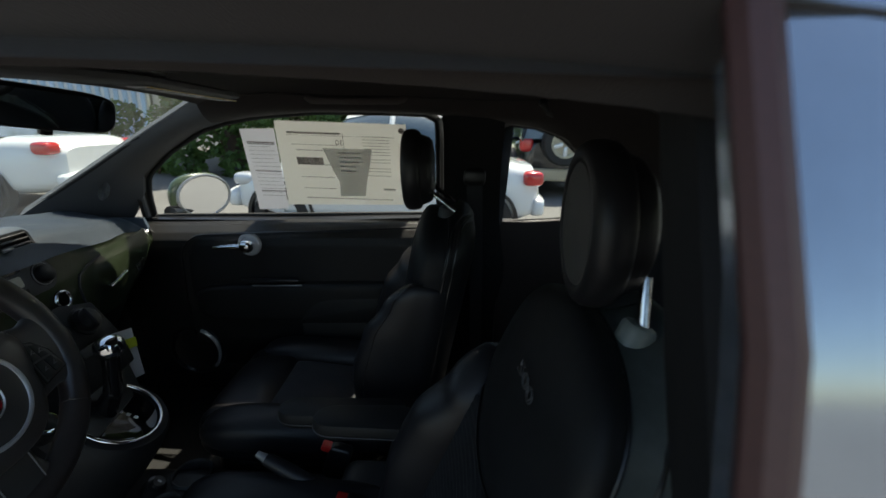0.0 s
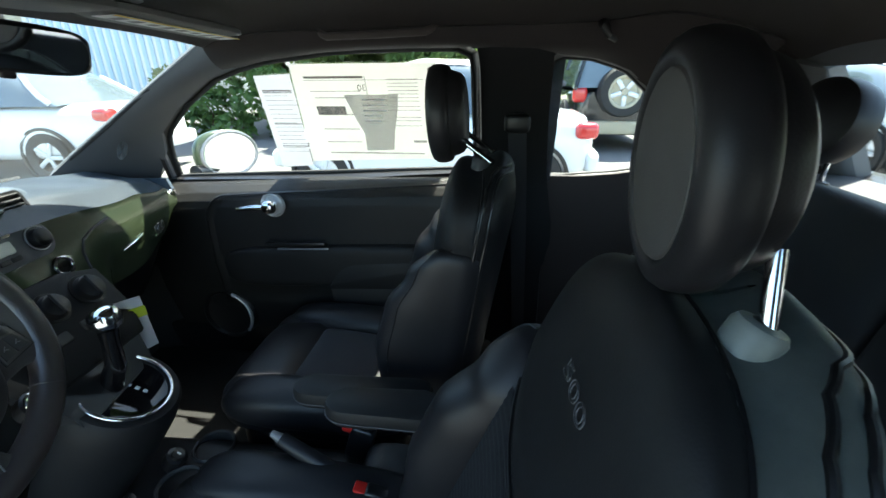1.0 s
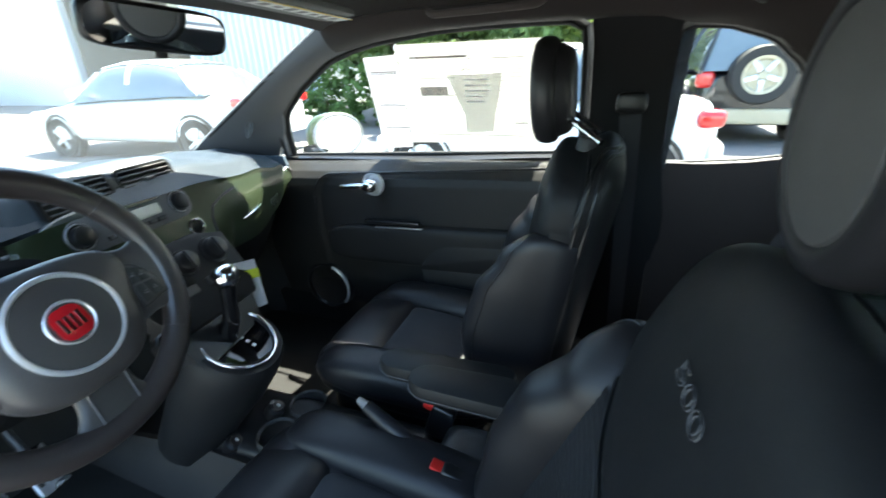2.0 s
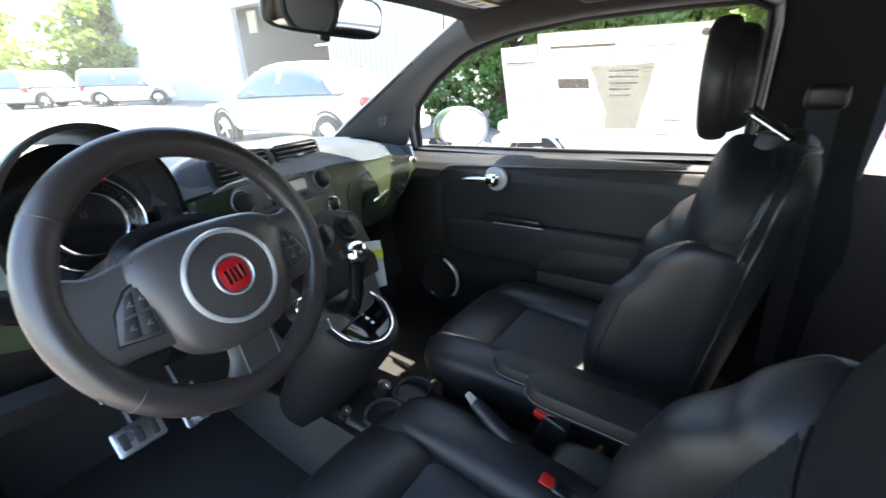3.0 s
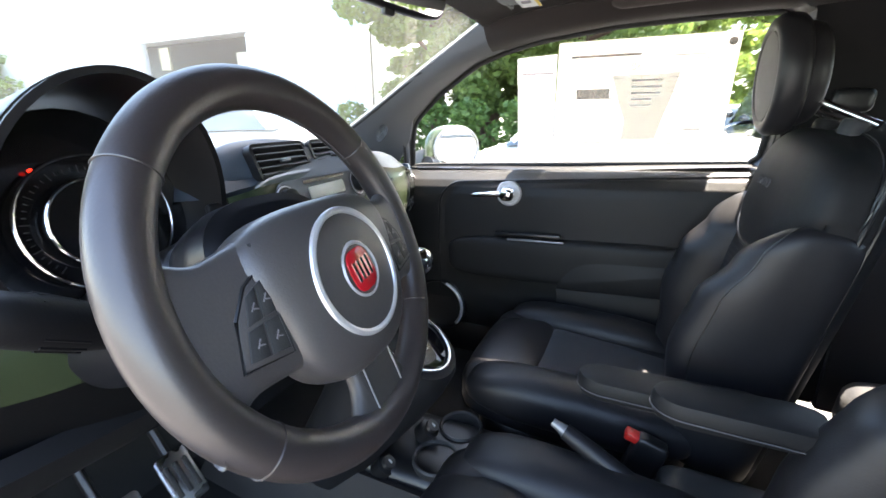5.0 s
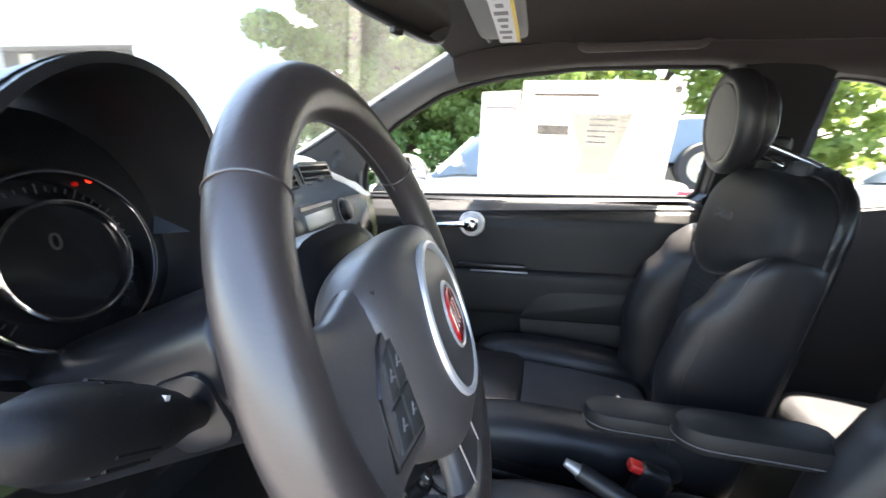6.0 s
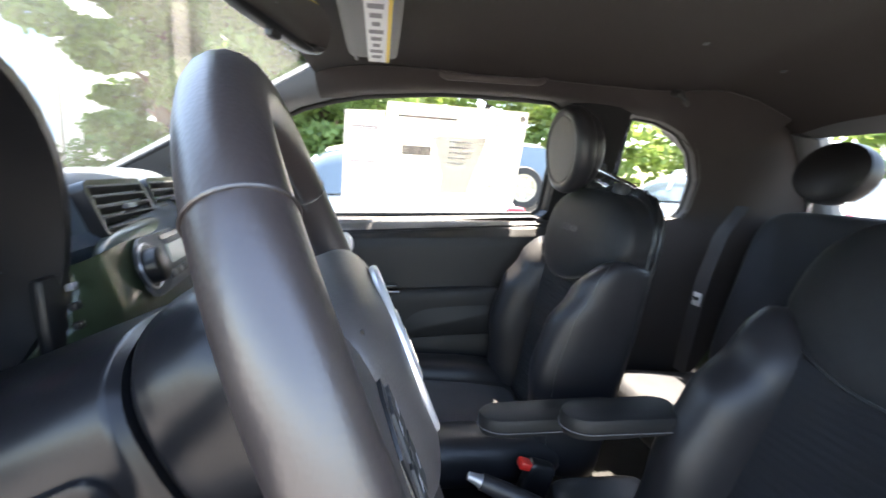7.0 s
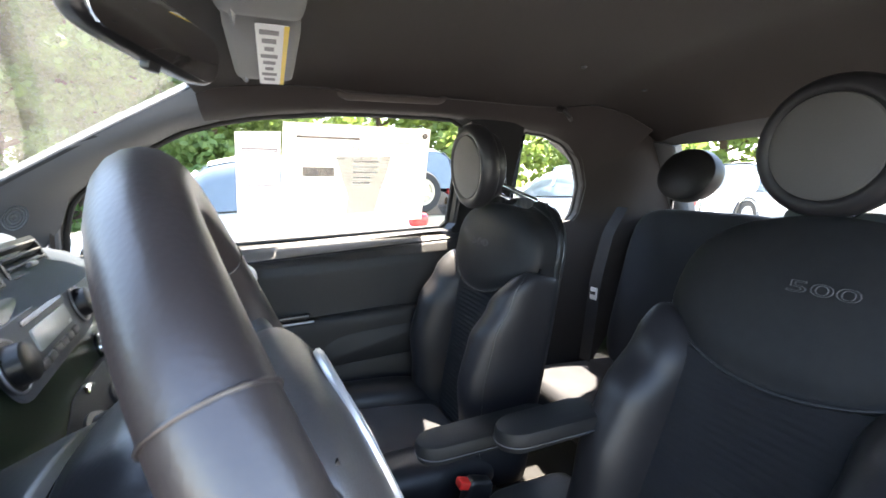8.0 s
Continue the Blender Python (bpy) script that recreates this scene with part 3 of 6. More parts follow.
# floor and bulkheads
bm = bmesh.new()
box(bm, pose(0.30, 0, 0.235), (2.3, 1.36, 0.05), 0.01)
lone("floor", bm, M_CARPET, "black carpeted floor of the car", "car floor", "structure")
bm = bmesh.new()
strip(bm, [(-0.72, -0.7, 0.26), (-0.72, 0.7, 0.26)], [(-0.86, -0.64, 0.92), (-0.86, 0.64, 0.92)], (-0.02, 0, 0), 6, 8, (-0.03, 0, 0))
lone("wall_front", bm, M_CARPET, "black carpeted bulkhead at the footwell", "bulkhead", "structure")
for s in (-1, 1):
    bm = bmesh.new()
    strip(bm, [(-0.80, s * 0.60, 0.26), (-0.86, s * 0.62, 0.92)], [(-0.52, s * 0.66, 0.26), (-0.52, s * 0.70, 0.91)], (0, 0, 0), 6, 6, (0, s * 0.02, 0))
    part("kick_panel", bm, M_KNEE, shell)


# passenger door, shut
door = thing("door_1", (-0.02, 0.66, 0.28), "black plastic passenger car door with chrome handle, shut", "car door", kind="structure")
DOOR_SECTION = [(0.29, 0.660), (0.42, 0.626), (0.56, 0.594), (0.68, 0.584), (0.76, 0.588), (0.835, 0.590), (0.858, 0.596), (0.878, 0.618), (0.894, 0.660), (0.903, 0.70), (0.909, 0.737)]


def belt(x):
    return line_of([(-0.6, -0.003), (-0.5, 0.0), (0.5, 0.05)], x)


def door_point(u, v):
    x, zz = lerp(-0.60, 0.52, u), lerp(0.29, 0.94, v)
    k = v * (len(DOOR_SECTION) - 1)
    i = min(int(k), len(DOOR_SECTION) - 2)
    z, y = (lerp(DOOR_SECTION[i][c], DOOR_SECTION[i + 1][c], k - i) for c in (0, 1))
    z += belt(x) * max(0, (z - 0.55) / 0.36)
    top_edge = 0.886 + 0.070 * (x + 0.29)
    gap = min(x + 0.376, top_edge - z)
    if x < -0.288 and z > top_edge - 0.088:
        gap = 0.088 - math.hypot(x + 0.288, z - top_edge + 0.088)
    inside = min(1, max(0, gap / 0.014)) * min(1, max(0, (z - 0.50) / 0.03))
    return Vector((x, y + 0.012 * inside, z))


bm = bmesh.new()
grid(bm, door_point, 90, 75)
bmesh.ops.solidify(bm, geom=bm.faces[:], thickness=-0.012)
panel = part("door_panel", bm, M_PLASTIC, door)
bm = bmesh.new()
edge = [(-0.378, 0.50), (-0.376, 0.64), (-0.374, 0.80)] + [(-0.288 - 0.086 * math.cos(math.pi / 2 * i / 6), 0.800 + 0.086 * math.sin(math.pi / 2 * i / 6)) for i in range(1, 7)] + [(x, 0.886 + 0.070 * (x + 0.288)) for x in (-0.2, -0.1, 0.05, 0.2, 0.35, 0.46)]
tube(bm, [(x, line_of([(0.50, 0.607), (0.56, 0.594), (0.66, 0.585), (0.80, 0.588), (0.86, 0.592), (0.94, 0.596)], z), z) for x, z in edge], 0.004, 8)
part("panel_edge", bm, M_DARK, door)
bm = bmesh.new()
pillow(bm, fr((0.07, 0.594, 0.662), (1, 0, 0.05), (0, 1, 0)), (0.82, 0.060, 0.140), 0.30, 0.45, 52, 20)
part("armrest", bm, M_ARM, door)
bm = bmesh.new()
box(bm, fr((-0.075, 0.572, 0.738), (1, 0, 0.04), (0, 1, 0)), (0.20, 0.018, 0.014), 0.004)
part("pull_cup_edge", bm, M_DARK, door)
bm = bmesh.new()
box(bm, fr((-0.05, 0.567, 0.724), (1, 0, 0.04), (0, 1, 0)), (0.17, 0.008, 0.006), 0.0025)
part("pull_strip", bm, M_SATIN, door, "thin satin silver strip")
bm = bmesh.new()
arch = [(0.025, 0.585), (0.034, 0.612), (0.050, 0.638), (0.072, 0.660), (0.100, 0.674), (0.135, 0.681), (0.25, 0.690), (0.44, 0.700), (0.44, 0.606)]
slab(bm, fr((0, 0.570, 0), (1, 0, 0), (0, 0, 1)), [(x, z) for x, z in reversed(arch)], 0.007, 0.005)
part("pocket_lid", bm, M_ARM, door)
bm = bmesh.new()
slab(bm, fr((0, 0.592, 0), (1, 0, 0), (0, 0, 1)), [(0.022, 0.580), (0.030, 0.50), (0.06, 0.475), (0.44, 0.490), (0.44, 0.602)], 0.014, 0.006)
part("map_pocket", bm, M_ARM, door)
# inner door handle
bm = bmesh.new()
lathe(bm, fr((-0.142, 0.600, 0.858), (1, 0, 0), (0, 0, 1)), [(0.038, 0), (0.040, 0.006), (0.036, 0.012), (0.030, 0.012), (0.027, 0.004), (0.0, 0.002)], 36)
h = part("handle_cup", bm, M_SATCHROME, door, "round chrome escutcheon")
bm = bmesh.new()
pillow(bm, fr((-0.142, 0.572, 0.858), (1, 0, 0), (0, 0, 1)), (0.045, 0.042, 0.045), 0.8, 0.7, 20, 12)
part("handle_knob", bm, M_CHROME, door)
bm = bmesh.new()
tube(bm, [(-0.15, 0.566, 0.858), (-0.19, 0.560, 0.857), (-0.242, 0.563, 0.850), (-0.256, 0.575, 0.847)], [0.010, 0.0085, 0.008, 0.006], 12)
part("handle_lever", bm, M_CHROME, door, "slim chrome lever")
# loudspeaker
bm = bmesh.new()
lathe(bm, fr((-0.385, 0.634, 0.440), (1, 0, 0), (0, 0, 1)), [(0.10, -0.01), (0.098, 0.030), (0.088, 0.036), (0.082, 0.026), (0.05, 0.018), (0.0, 0.020)], 40)
spk = part("loudspeaker", bm, M_DARK, door)
# silver trim cut to the arc that the sun brightens, a modelled highlight
bm = bmesh.new()
ring(bm, fr((-0.385, 0.597, 0.440), (1, 0, 0), (0, 0, 1)), 0.090, 0.006, 30, 8, a0=-40, a1=70)
part("loudspeaker_trim", bm, M_SATCHROME, spk, "thin silver trim, drawn only along its sunlit arc")
# window frame and pane
inner = resample([on_side(x, z, 1) for x, z in DOOR_WIN], 64)
c = sum(inner, Vector()) / 64
bm = bmesh.new()
tube(bm, [p + Vector((0, -0.006, 0)) for p in inner], 0.008, 8, closed=True, up=(0, 1, 0))
part("window_seal", bm, M_RUBBER, door)
bm = bmesh.new()
holed(bm, [p + (p - c).normalized() * 0.02 + Vector((0, -0.045, 0)) for p in inner], [p - (p - c).normalized() * 0.002 + Vector((0, -0.004, 0)) for p in inner], (0, 0.01, 0))
part("window_frame", bm, M_DARK, door)
bm = bmesh.new()
strip(bm, [on_side(-0.575, 0.905, 1, -0.03), on_side(-0.555, 1.0, 1, -0.03), on_side(-0.53, 1.07, 1, -0.03)], [on_side(-0.553, 0.905, 1, -0.032), on_side(-0.532, 1.0, 1, -0.032), on_side(-0.50, 1.07, 1, -0.032)], (0, -0.004, 0), 8, 4, (0, 0.02, 0))
part("bright_jamb", bm, M_SATIN, door)
bm = bmesh.new()
bm.faces.new([bm.verts.new(p) for p in inner])
q = face_in(part("window_pane", bm, M_GLASS, door, smooth=False))
q.visible_shadow = False
# outer skin of the door
bm = bmesh.new()
strip(bm, [(-0.60, 0.745, 0.30), (-0.60, 0.775, 0.60), (-0.60, 0.75, 0.905)], [(0.56, 0.745, 0.30), (0.56, 0.775, 0.60), (0.56, 0.75, 0.955)], (0, 0.025, 0), 12, 14, (0, -0.02, 0))
part("door_skin", bm, M_GREEN, door)
# outside mirror
mm = fr((-0.432, 0.866, 0.967), (0.52, 1, 0.0), (0, 0, 1))
bm = bmesh.new()
pillow(bm, mm @ Matrix.Translation((0.0, -0.002, -0.036)), (0.232, 0.176, 0.105), 0.8, 0.85, 36, 20, lambda p: (p.x, p.y, p.z if p.z < 0 else p.z * 0.55))
mir = part("outside_mirror", bm, M_GREEN, door, "olive-grey rounded mirror housing")
bm = bmesh.new()
ring(bm, mm @ Matrix.Diagonal((1.33, 1, 1, 1)), 0.079, 0.006, 44, 8)
part("mirror_rim", bm, M_SATIN, mir)
bm = bmesh.new()
slab(bm, mm @ Matrix.Translation((0, 0, -0.004)), oval(0.208, 0.156, 44), 0.005)
part("mirror_glass", bm, M_MIRROR, mir, smooth=False)
bm = bmesh.new()
tube(bm, [(-0.50, 0.75, 0.915), (-0.49, 0.80, 0.915), (-0.475, 0.85, 0.92)], [0.03, 0.026, 0.03], 12)
part("mirror_foot", bm, M_DARK, mir)


# dashboard
def face_x(y, deep=0.0):
    t = max(0.0, 1 - abs(y + 0.40) / 0.112)
    return -0.272 - 0.42 * abs(y + 0.1) ** 1.9 - deep * min(1.0, 8 * t)


FASCIA_TOP = [(-0.63, 0.915), (-0.45, 0.95), (-0.2, 0.985), (0.05, 0.982), (0.3, 0.958), (0.5, 0.925), (0.63, 0.885)]
FASCIA_FOOT = [(-0.63, 0.80), (-0.45, 0.782), (-0.30, 0.785), (-0.22, 0.84), (-0.1, 0.868), (0.02, 0.858), (0.13, 0.785), (0.30, 0.772), (0.45, 0.785), (0.58, 0.82), (0.63, 0.84)]


def fascia_point(y, v):
    zt, zb = curve(FASCIA_TOP, y), curve(FASCIA_FOOT, y)
    z = lerp(zb, zt, v)
    x = face_x(y) + 0.022 * math.sin(math.pi * min(1, v * 1.05)) - 0.02 * (1 - v)
    x -= 0.17 * min(1.0, max(0.0, (1.02 - math.hypot((y + 0.395) / 0.112, (z - 0.966) / (0.149 if z > 0.966 else 0.092))) / 0.12))
    w = max(0.0, 1 - ((y + 0.075) / 0.235) ** 8) ** 1.5
    return Vector((lerp(x, -0.273 - 0.30 * (z - 0.952) - 0.13 * (y + 0.078), w), y, z))


dash = thing("dashboard", (-0.45, 0, 0.26), "grey padded dashboard with glossy olive-green fascia", "dashboard")
bm = bmesh.new()
grid(bm, lambda u, v: fascia_point(lerp(-0.63, 0.63, u), v), 150, 36)
bmesh.ops.solidify(bm, geom=bm.faces[:], thickness=0.01)
fascia = part("fascia", bm, M_GREEN, dash, "glossy olive-green painted fascia")
# chrome hook-shaped mark of the glovebox seam
bm = bmesh.new()
tube(bm, [fascia_point(y, v) + Vector((0.0015, 0, 0)) for y, v in ((0.085, 0.30), (0.09, 0.55), (0.105, 0.70), (0.14, 0.80), (0.19, 0.86))], 0.003, 6)
part("airbag_seam", bm, M_DARK, fascia)
bm = bmesh.new()
tube(bm, [fascia_point(0.20 + 0.03 * i, 0.42 + 0.03 * i) + Vector((0.002, 0, 0)) for i in range(4)], 0.002, 6)
part("trim_line", bm, M_CHROME, fascia)


def pad_point(u, v):
    y = lerp(-0.63, 0.63, v)
    zt, k = curve(FASCIA_TOP, y), curve([(-0.63, 0.03), (-0.3, 0.045), (-0.1, 0.048), (0.1, 0.045), (0.3, 0.035), (0.63, 0.028)], y)
    xf = face_x(y, 0.05)
    end = -0.93 - 0.09 * (1 - (y / 0.64) ** 2)
    line = [(xf - 0.002, zt), (xf - 0.020, zt + 0.32 * k), (xf - 0.042, zt + 0.78 * k), (xf - 0.070, zt + k), (xf - 0.13, zt + 1.08 * k), (lerp(xf, end, 0.5), lerp(zt, 0.96, 0.5) + 0.9 * k), (lerp(xf, end, 0.8), lerp(zt, 0.93, 0.8) + 0.3 * k), (end, 0.917)]
    q = u * (len(line) - 1)
    i = min(int(q), len(line) - 2)
    return Vector((lerp(line[i][0], line[i + 1][0], q - i), y, lerp(line[i][1], line[i + 1][1], q - i)))


bm = bmesh.new()
grid(bm, pad_point, 22, 60)
bmesh.ops.solidify(bm, geom=bm.faces[:], thickness=0.012)
part("top_pad", bm, M_PAD, dash, "blue-grey grained soft top pad")
# lower dashboard
bm = bmesh.new()


def knee_point(u, v):
    y = lerp(-0.63, 0.63, v)
    zb = curve(FASCIA_FOOT, y)
    x = face_x(y) - 0.025
    line = [(x, zb + 0.004), (x - 0.02, zb - 0.03), (x - 0.06, zb - 0.10), (x - 0.10, zb - 0.17), (x - 0.26, zb - 0.19)]
    q = u * 4
    i = min(int(q), 3)
    return Vector((lerp(line[i][0], line[i + 1][0], q - i), y, lerp(line[i][1], line[i + 1][1], q - i)))


grid(bm, knee_point, 13, 50)
bmesh.ops.solidify(bm, geom=bm.faces[:], thickness=0.01)
part("lower_panel", bm, M_KNEE, dash)
bm = bmesh.new()
strip(bm, [(-0.385, -0.63, 0.70), (-0.38, -0.50, 0.688), (-0.39, -0.35, 0.668), (-0.40, -0.18, 0.66)], [(-0.54, -0.63, 0.60), (-0.54, -0.50, 0.585), (-0.54, -0.35, 0.575), (-0.54, -0.18, 0.575)], (0.02, 0, -0.02), 16, 7, (-0.02, 0, 0.02))
part("knee_trim", bm, M_KNEE, dash)
for s in (-1, 1):
    bm = bmesh.new()
    strip(bm, [(face_x(s * 0.62) + 0.01, s * 0.625, 0.79), (face_x(s * 0.62) + 0.012, s * 0.625, 0.87), (face_x(s * 0.62) - 0.01, s * 0.625, 0.93)], [(-0.80, s * 0.63, 0.70), (-0.82, s * 0.63, 0.82), (-0.86, s * 0.63, 0.915)], (0, s * 0.01, 0), 8, 6, (0, -s * 0.01, 0))
    part("end_cap", bm, M_PAD, dash)
# bright end vent by the passenger door
bm = bmesh.new()
ym = 0.585
ring(bm, fr((face_x(ym) + 0.004, ym, 0.865), (-0.35, 1, 0), (0, 0, 1)), 0.034, 0.006, 30, 8)
part("end_vent_rim", bm, M_CHROME, dash)
# script badge on the fascia
ctr = fascia_point(0.385, 0.40)
word("500", fr(ctr + Vector((0.004, 0, 0)), (-0.33, 1, 0.10), (0, 0, 1)), 0.042, M_CHROME, fascia, 0.001, "badge")

# centre pod with vents and radio
POD = fr((-0.276, -0.078, 0.952), (-0.13, 1, 0), (-0.30, 0, 1))
pod = part("radio_pod", pillow(bmesh.new(), POD @ Matrix.Translation((0, 0.003, -0.010)), (0.310, 0.094, 0.030), 0.55, 0.70, 56, 20), M_POD, dash, "satin grey oval radio surround")
bm = bmesh.new()
slab(bm, POD @ Matrix.Translation((0, 0.002, 0.005)), rrect(0.256, 0.062, 0.026), 0.003, 0.001)
radio = part("radio", bm, M_TRIM, pod, "grey radio face")
bm = bmesh.new()
slab(bm, POD @ Matrix.Translation((0.0, 0.006, 0.007)), rrect(0.105, 0.022, 0.004), 0.003, 0.001)
part("display", bm, M_LCD, radio, "pale grey-green display")
bm = bmesh.new()
slab(bm, POD @ Matrix.Translation((0.0, 0.026, 0.007)), rrect(0.12, 0.005, 0.002), 0.002)
part("disc_slot", bm, M_GLOSSBLACK, radio)
for i in range(6):
    bm = bmesh.new()
    slab(bm, POD @ Matrix.Translation((-0.06 + i * 0.021, -0.015, 0.007)), rrect(0.018, 0.009, 0.002), 0.004, 0.0015)
    part("preset_button", bm, M_PLASTIC, radio)
for x in (-0.108, 0.100):
    bm = bmesh.new()
    lathe(bm, POD @ Matrix.Translation((x, 0.004, 0.006)), [(0.025, 0), (0.025, 0.003), (0.018, 0.004), (0.017, 0.014), (0.014, 0.016), (0, 0.016)], 30)
    part("radio_knob", bm, M_DARK, radio)
    bm = bmesh.new()
    ring(bm, POD @ Matrix.Translation((x, 0.004, 0.009)), 0.0225, 0.0015, 30, 6)
    part("knob_ring", bm, M_SATIN, radio)


def vent(m, w, h, n):
    v = part("air_vent", slab(bmesh.new(), m @ Matrix.Translation((0, 0, -0.012)), rrect(w, h, 0.008), 0.004), M_DARK, dash)
    bm = bmesh.new()
    a = rrect(w + 0.008, h + 0.008, 0.011)
    b = rrect(w - 0.004, h - 0.004, 0.007)
    holed(bm, [m @ Vector((*p, -0.012)) for p in a], [m @ Vector((*p, -0.012)) for p in b], m.to_3x3() @ Vector((0, 0, 0.016)))
    part("vent_frame", bm, M_DARK, v)
    for i in range(n):
        bm = bmesh.new()
        box(bm, m @ Matrix.Translation((0, -h / 2 + h * (i + 0.5) / n, 0.0)) @ pose(0, 0, 0, -25), (w - 0.006, 0.0030, 0.012), 0.001)
        part("slat", bm, M_PLASTIC, v)
    bm = bmesh.new()
    pillow(bm, m @ Matrix.Translation((0, -0.001, 0.006)), (0.022, 0.006, 0.008), 0.4, 0.5, 12, 8)
    part("vent_tab", bm, M_SATIN, v)


VENT = fr((-0.312, -0.076, 1.010), (-0.13, 1, 0), (-0.40, 0, 1))
for x in (-0.071, 0.071):
    vent(VENT @ Matrix.Translation((x, 0, 0.006)), 0.120, 0.050, 5)
bm = bmesh.new()
slab(bm, VENT @ Matrix.Translation((0, 0, 0.002)), rrect(0.018, 0.036, 0.004), 0.006, 0.002)
part("hazard_switch", bm, M_PLASTIC, dash)
bm = bmesh.new()
pillow(bm, VENT @ Matrix.Translation((0, 0.002, -0.047)), (0.370, 0.104, 0.100), 0.6, 0.60, 56, 28)
part("vent_surround", bm, M_PAD, dash)
# round outer vent beside the driver's door
RV = fr((-0.356, -0.604, 0.878), (0.16, 1, 0), (-0.12, 0, 1))
rv = part("round_vent", lathe(bmesh.new(), RV, [(0.062, -0.004), (0.061, 0.010), (0.057, 0.014), (0.050, 0.008), (0.048, -0.01), (0, -0.012)], 40), M_DARK, dash)
bm = bmesh.new()
ring(bm, RV @ Matrix.Translation((0, 0, 0.013)), 0.056, 0.0038, 48, 8)
part("vent_ring", bm, M_SATIN, rv, "satin silver ring")
for i in range(5):
    y = -0.034 + i * 0.017
    bm = bmesh.new()
    box(bm, RV @ Matrix.Translation((0, y, 0.0)) @ pose(0, 0, 0, -25), (2 * math.sqrt(0.047 ** 2 - y * y), 0.003, 0.014), 0.001)
    part("slat", bm, M_DARK, rv)
# round switches on the fascia
for y, v in ((0.036, 0.33), (-0.075, 0.05)):
    c = fascia_point(y, v)
    b = part("fascia_switch", lathe(bmesh.new(), fr(c, (-0.1, 1, 0), (-0.2, 0, 1)), [(0.019, 0), (0.019, 0.004), (0.012, 0.005), (0, 0.004)], 28), M_GLOSSBLACK, dash)
    bm = bmesh.new()
    ring(bm, fr(c + Vector((0.005, 0, 0)), (-0.1, 1, 0), (-0.2, 0, 1)), 0.0175, 0.003, 30, 8)
    part("switch_ring", bm, M_CHROME, b)

# instrument cluster
CY, CZ = -0.395, 0.966
clu = thing("instrument_cluster", (-0.35, CY, 0.95), "round speedometer with chrome rings under a deep black hood", "instrument cluster")


def hood_point(u, v, grow=0.0):
    a = 2 * math.pi * u
    w, h = 0.109 + grow, (0.149 if math.sin(a) > 0 else 0.092) + grow
    x = lerp(-0.236, -0.47, v) - 0.030 * (1 - math.sin(a)) * (1 - v)
    k = 1 - 0.25 * v
    return Vector((x, CY + w * math.cos(a) * k, CZ + 0.0 + h * math.sin(a) * k))


bm = bmesh.new()
a = grid(bm, lambda u, v: hood_point(u, v), 56, 8, cu=True)
b = grid(bm, lambda u, v: hood_point(u, v, 0.007), 56, 8, cu=True)
for i in range(56):
    j = (i + 1) % 56
    bm.faces.new((a[i][0], a[j][0], b[j][0], b[i][0]))
part("hood", bm, M_DARK, clu)
bm = bmesh.new()
grid(bm, lambda u, v: hood_point(-0.03 + 0.56 * u, 0.05 + 0.95 * v, 0.0085), 40, 8)
part("hood_cover", bm, M_PAD, clu, "blue-grey padded cover")
GF = fr((-0.3256, CY, CZ), (0.03, 1, 0), (-0.22, 0, 1))
bm = bmesh.new()
slab(bm, GF @ Matrix.Translation((0, 0, -0.02)), oval(0.20, 0.25), 0.012)
part("dial_backing", bm, M_GLOSSBLACK, clu)
bm = bmesh.new()
lathe(bm, GF, [(0.047, 0.0), (0.047, 0.006), (0, 0.005)], 40)
part("dial", bm, M_GLOSSBLACK, clu)
for R, r in ((0.0476, 0.0022), (0.072, 0.0018)):
    bm = bmesh.new()
    ring(bm, GF @ Matrix.Translation((0, 0, 0.010)), R, r, 56, 8)
    part("dial_ring", bm, M_CHROME, clu)
bm = bmesh.new()
for i in range(41):
    q = radians(225 - 270 * i / 40)
    box(bm, GF @ Matrix.Translation((0.060 * math.cos(q), 0.060 * math.sin(q), -0.004)) @ pose(0, 0, 0, 0, 0, math.degrees(q)), (0.008 if i % 4 == 0 else 0.004, 0.0008, 0.0008))
part("dial_marks", bm, M_PLASTIC, clu)
word("0", GF @ Matrix.Translation((-0.004, 0.016, 0.0065)), 0.020, M_PLASTIC, clu, 0.0003, "digit")
for y, z in ((-0.356, 1.028), (-0.436, 1.026)):
    bm = bmesh.new()
    slab(bm, fr((-0.338, y, z), (0, 1, 0), (-0.2, 0, 1)), oval(0.005, 0.004, 12), 0.001)
    part("warning_lamp", bm, M_REDLAMP, clu, "lit red warning lamp")
bm = bmesh.new()
box(bm, fr((-0.269, CY + 0.108, 0.925), (0, 1, 0), (-0.06, 0, 1)), (0.034, 0.096, 0.010), 0.004)
part("button_panel", bm, M_DARK, clu)
for i in range(5):
    bm = bmesh.new()
    pillow(bm, fr((-0.262 + 0.002 * i, CY + 0.113 - 0.001 * i, 0.963 - 0.015 * i), (0, 1, 0), (-0.2, 0, 1)), (0.008, 0.006, 0.006), 0.5, 0.5, 12, 8)
    part("trip_button", bm, M_GREYPRINT if i in (0, 4) else M_DARK, clu)

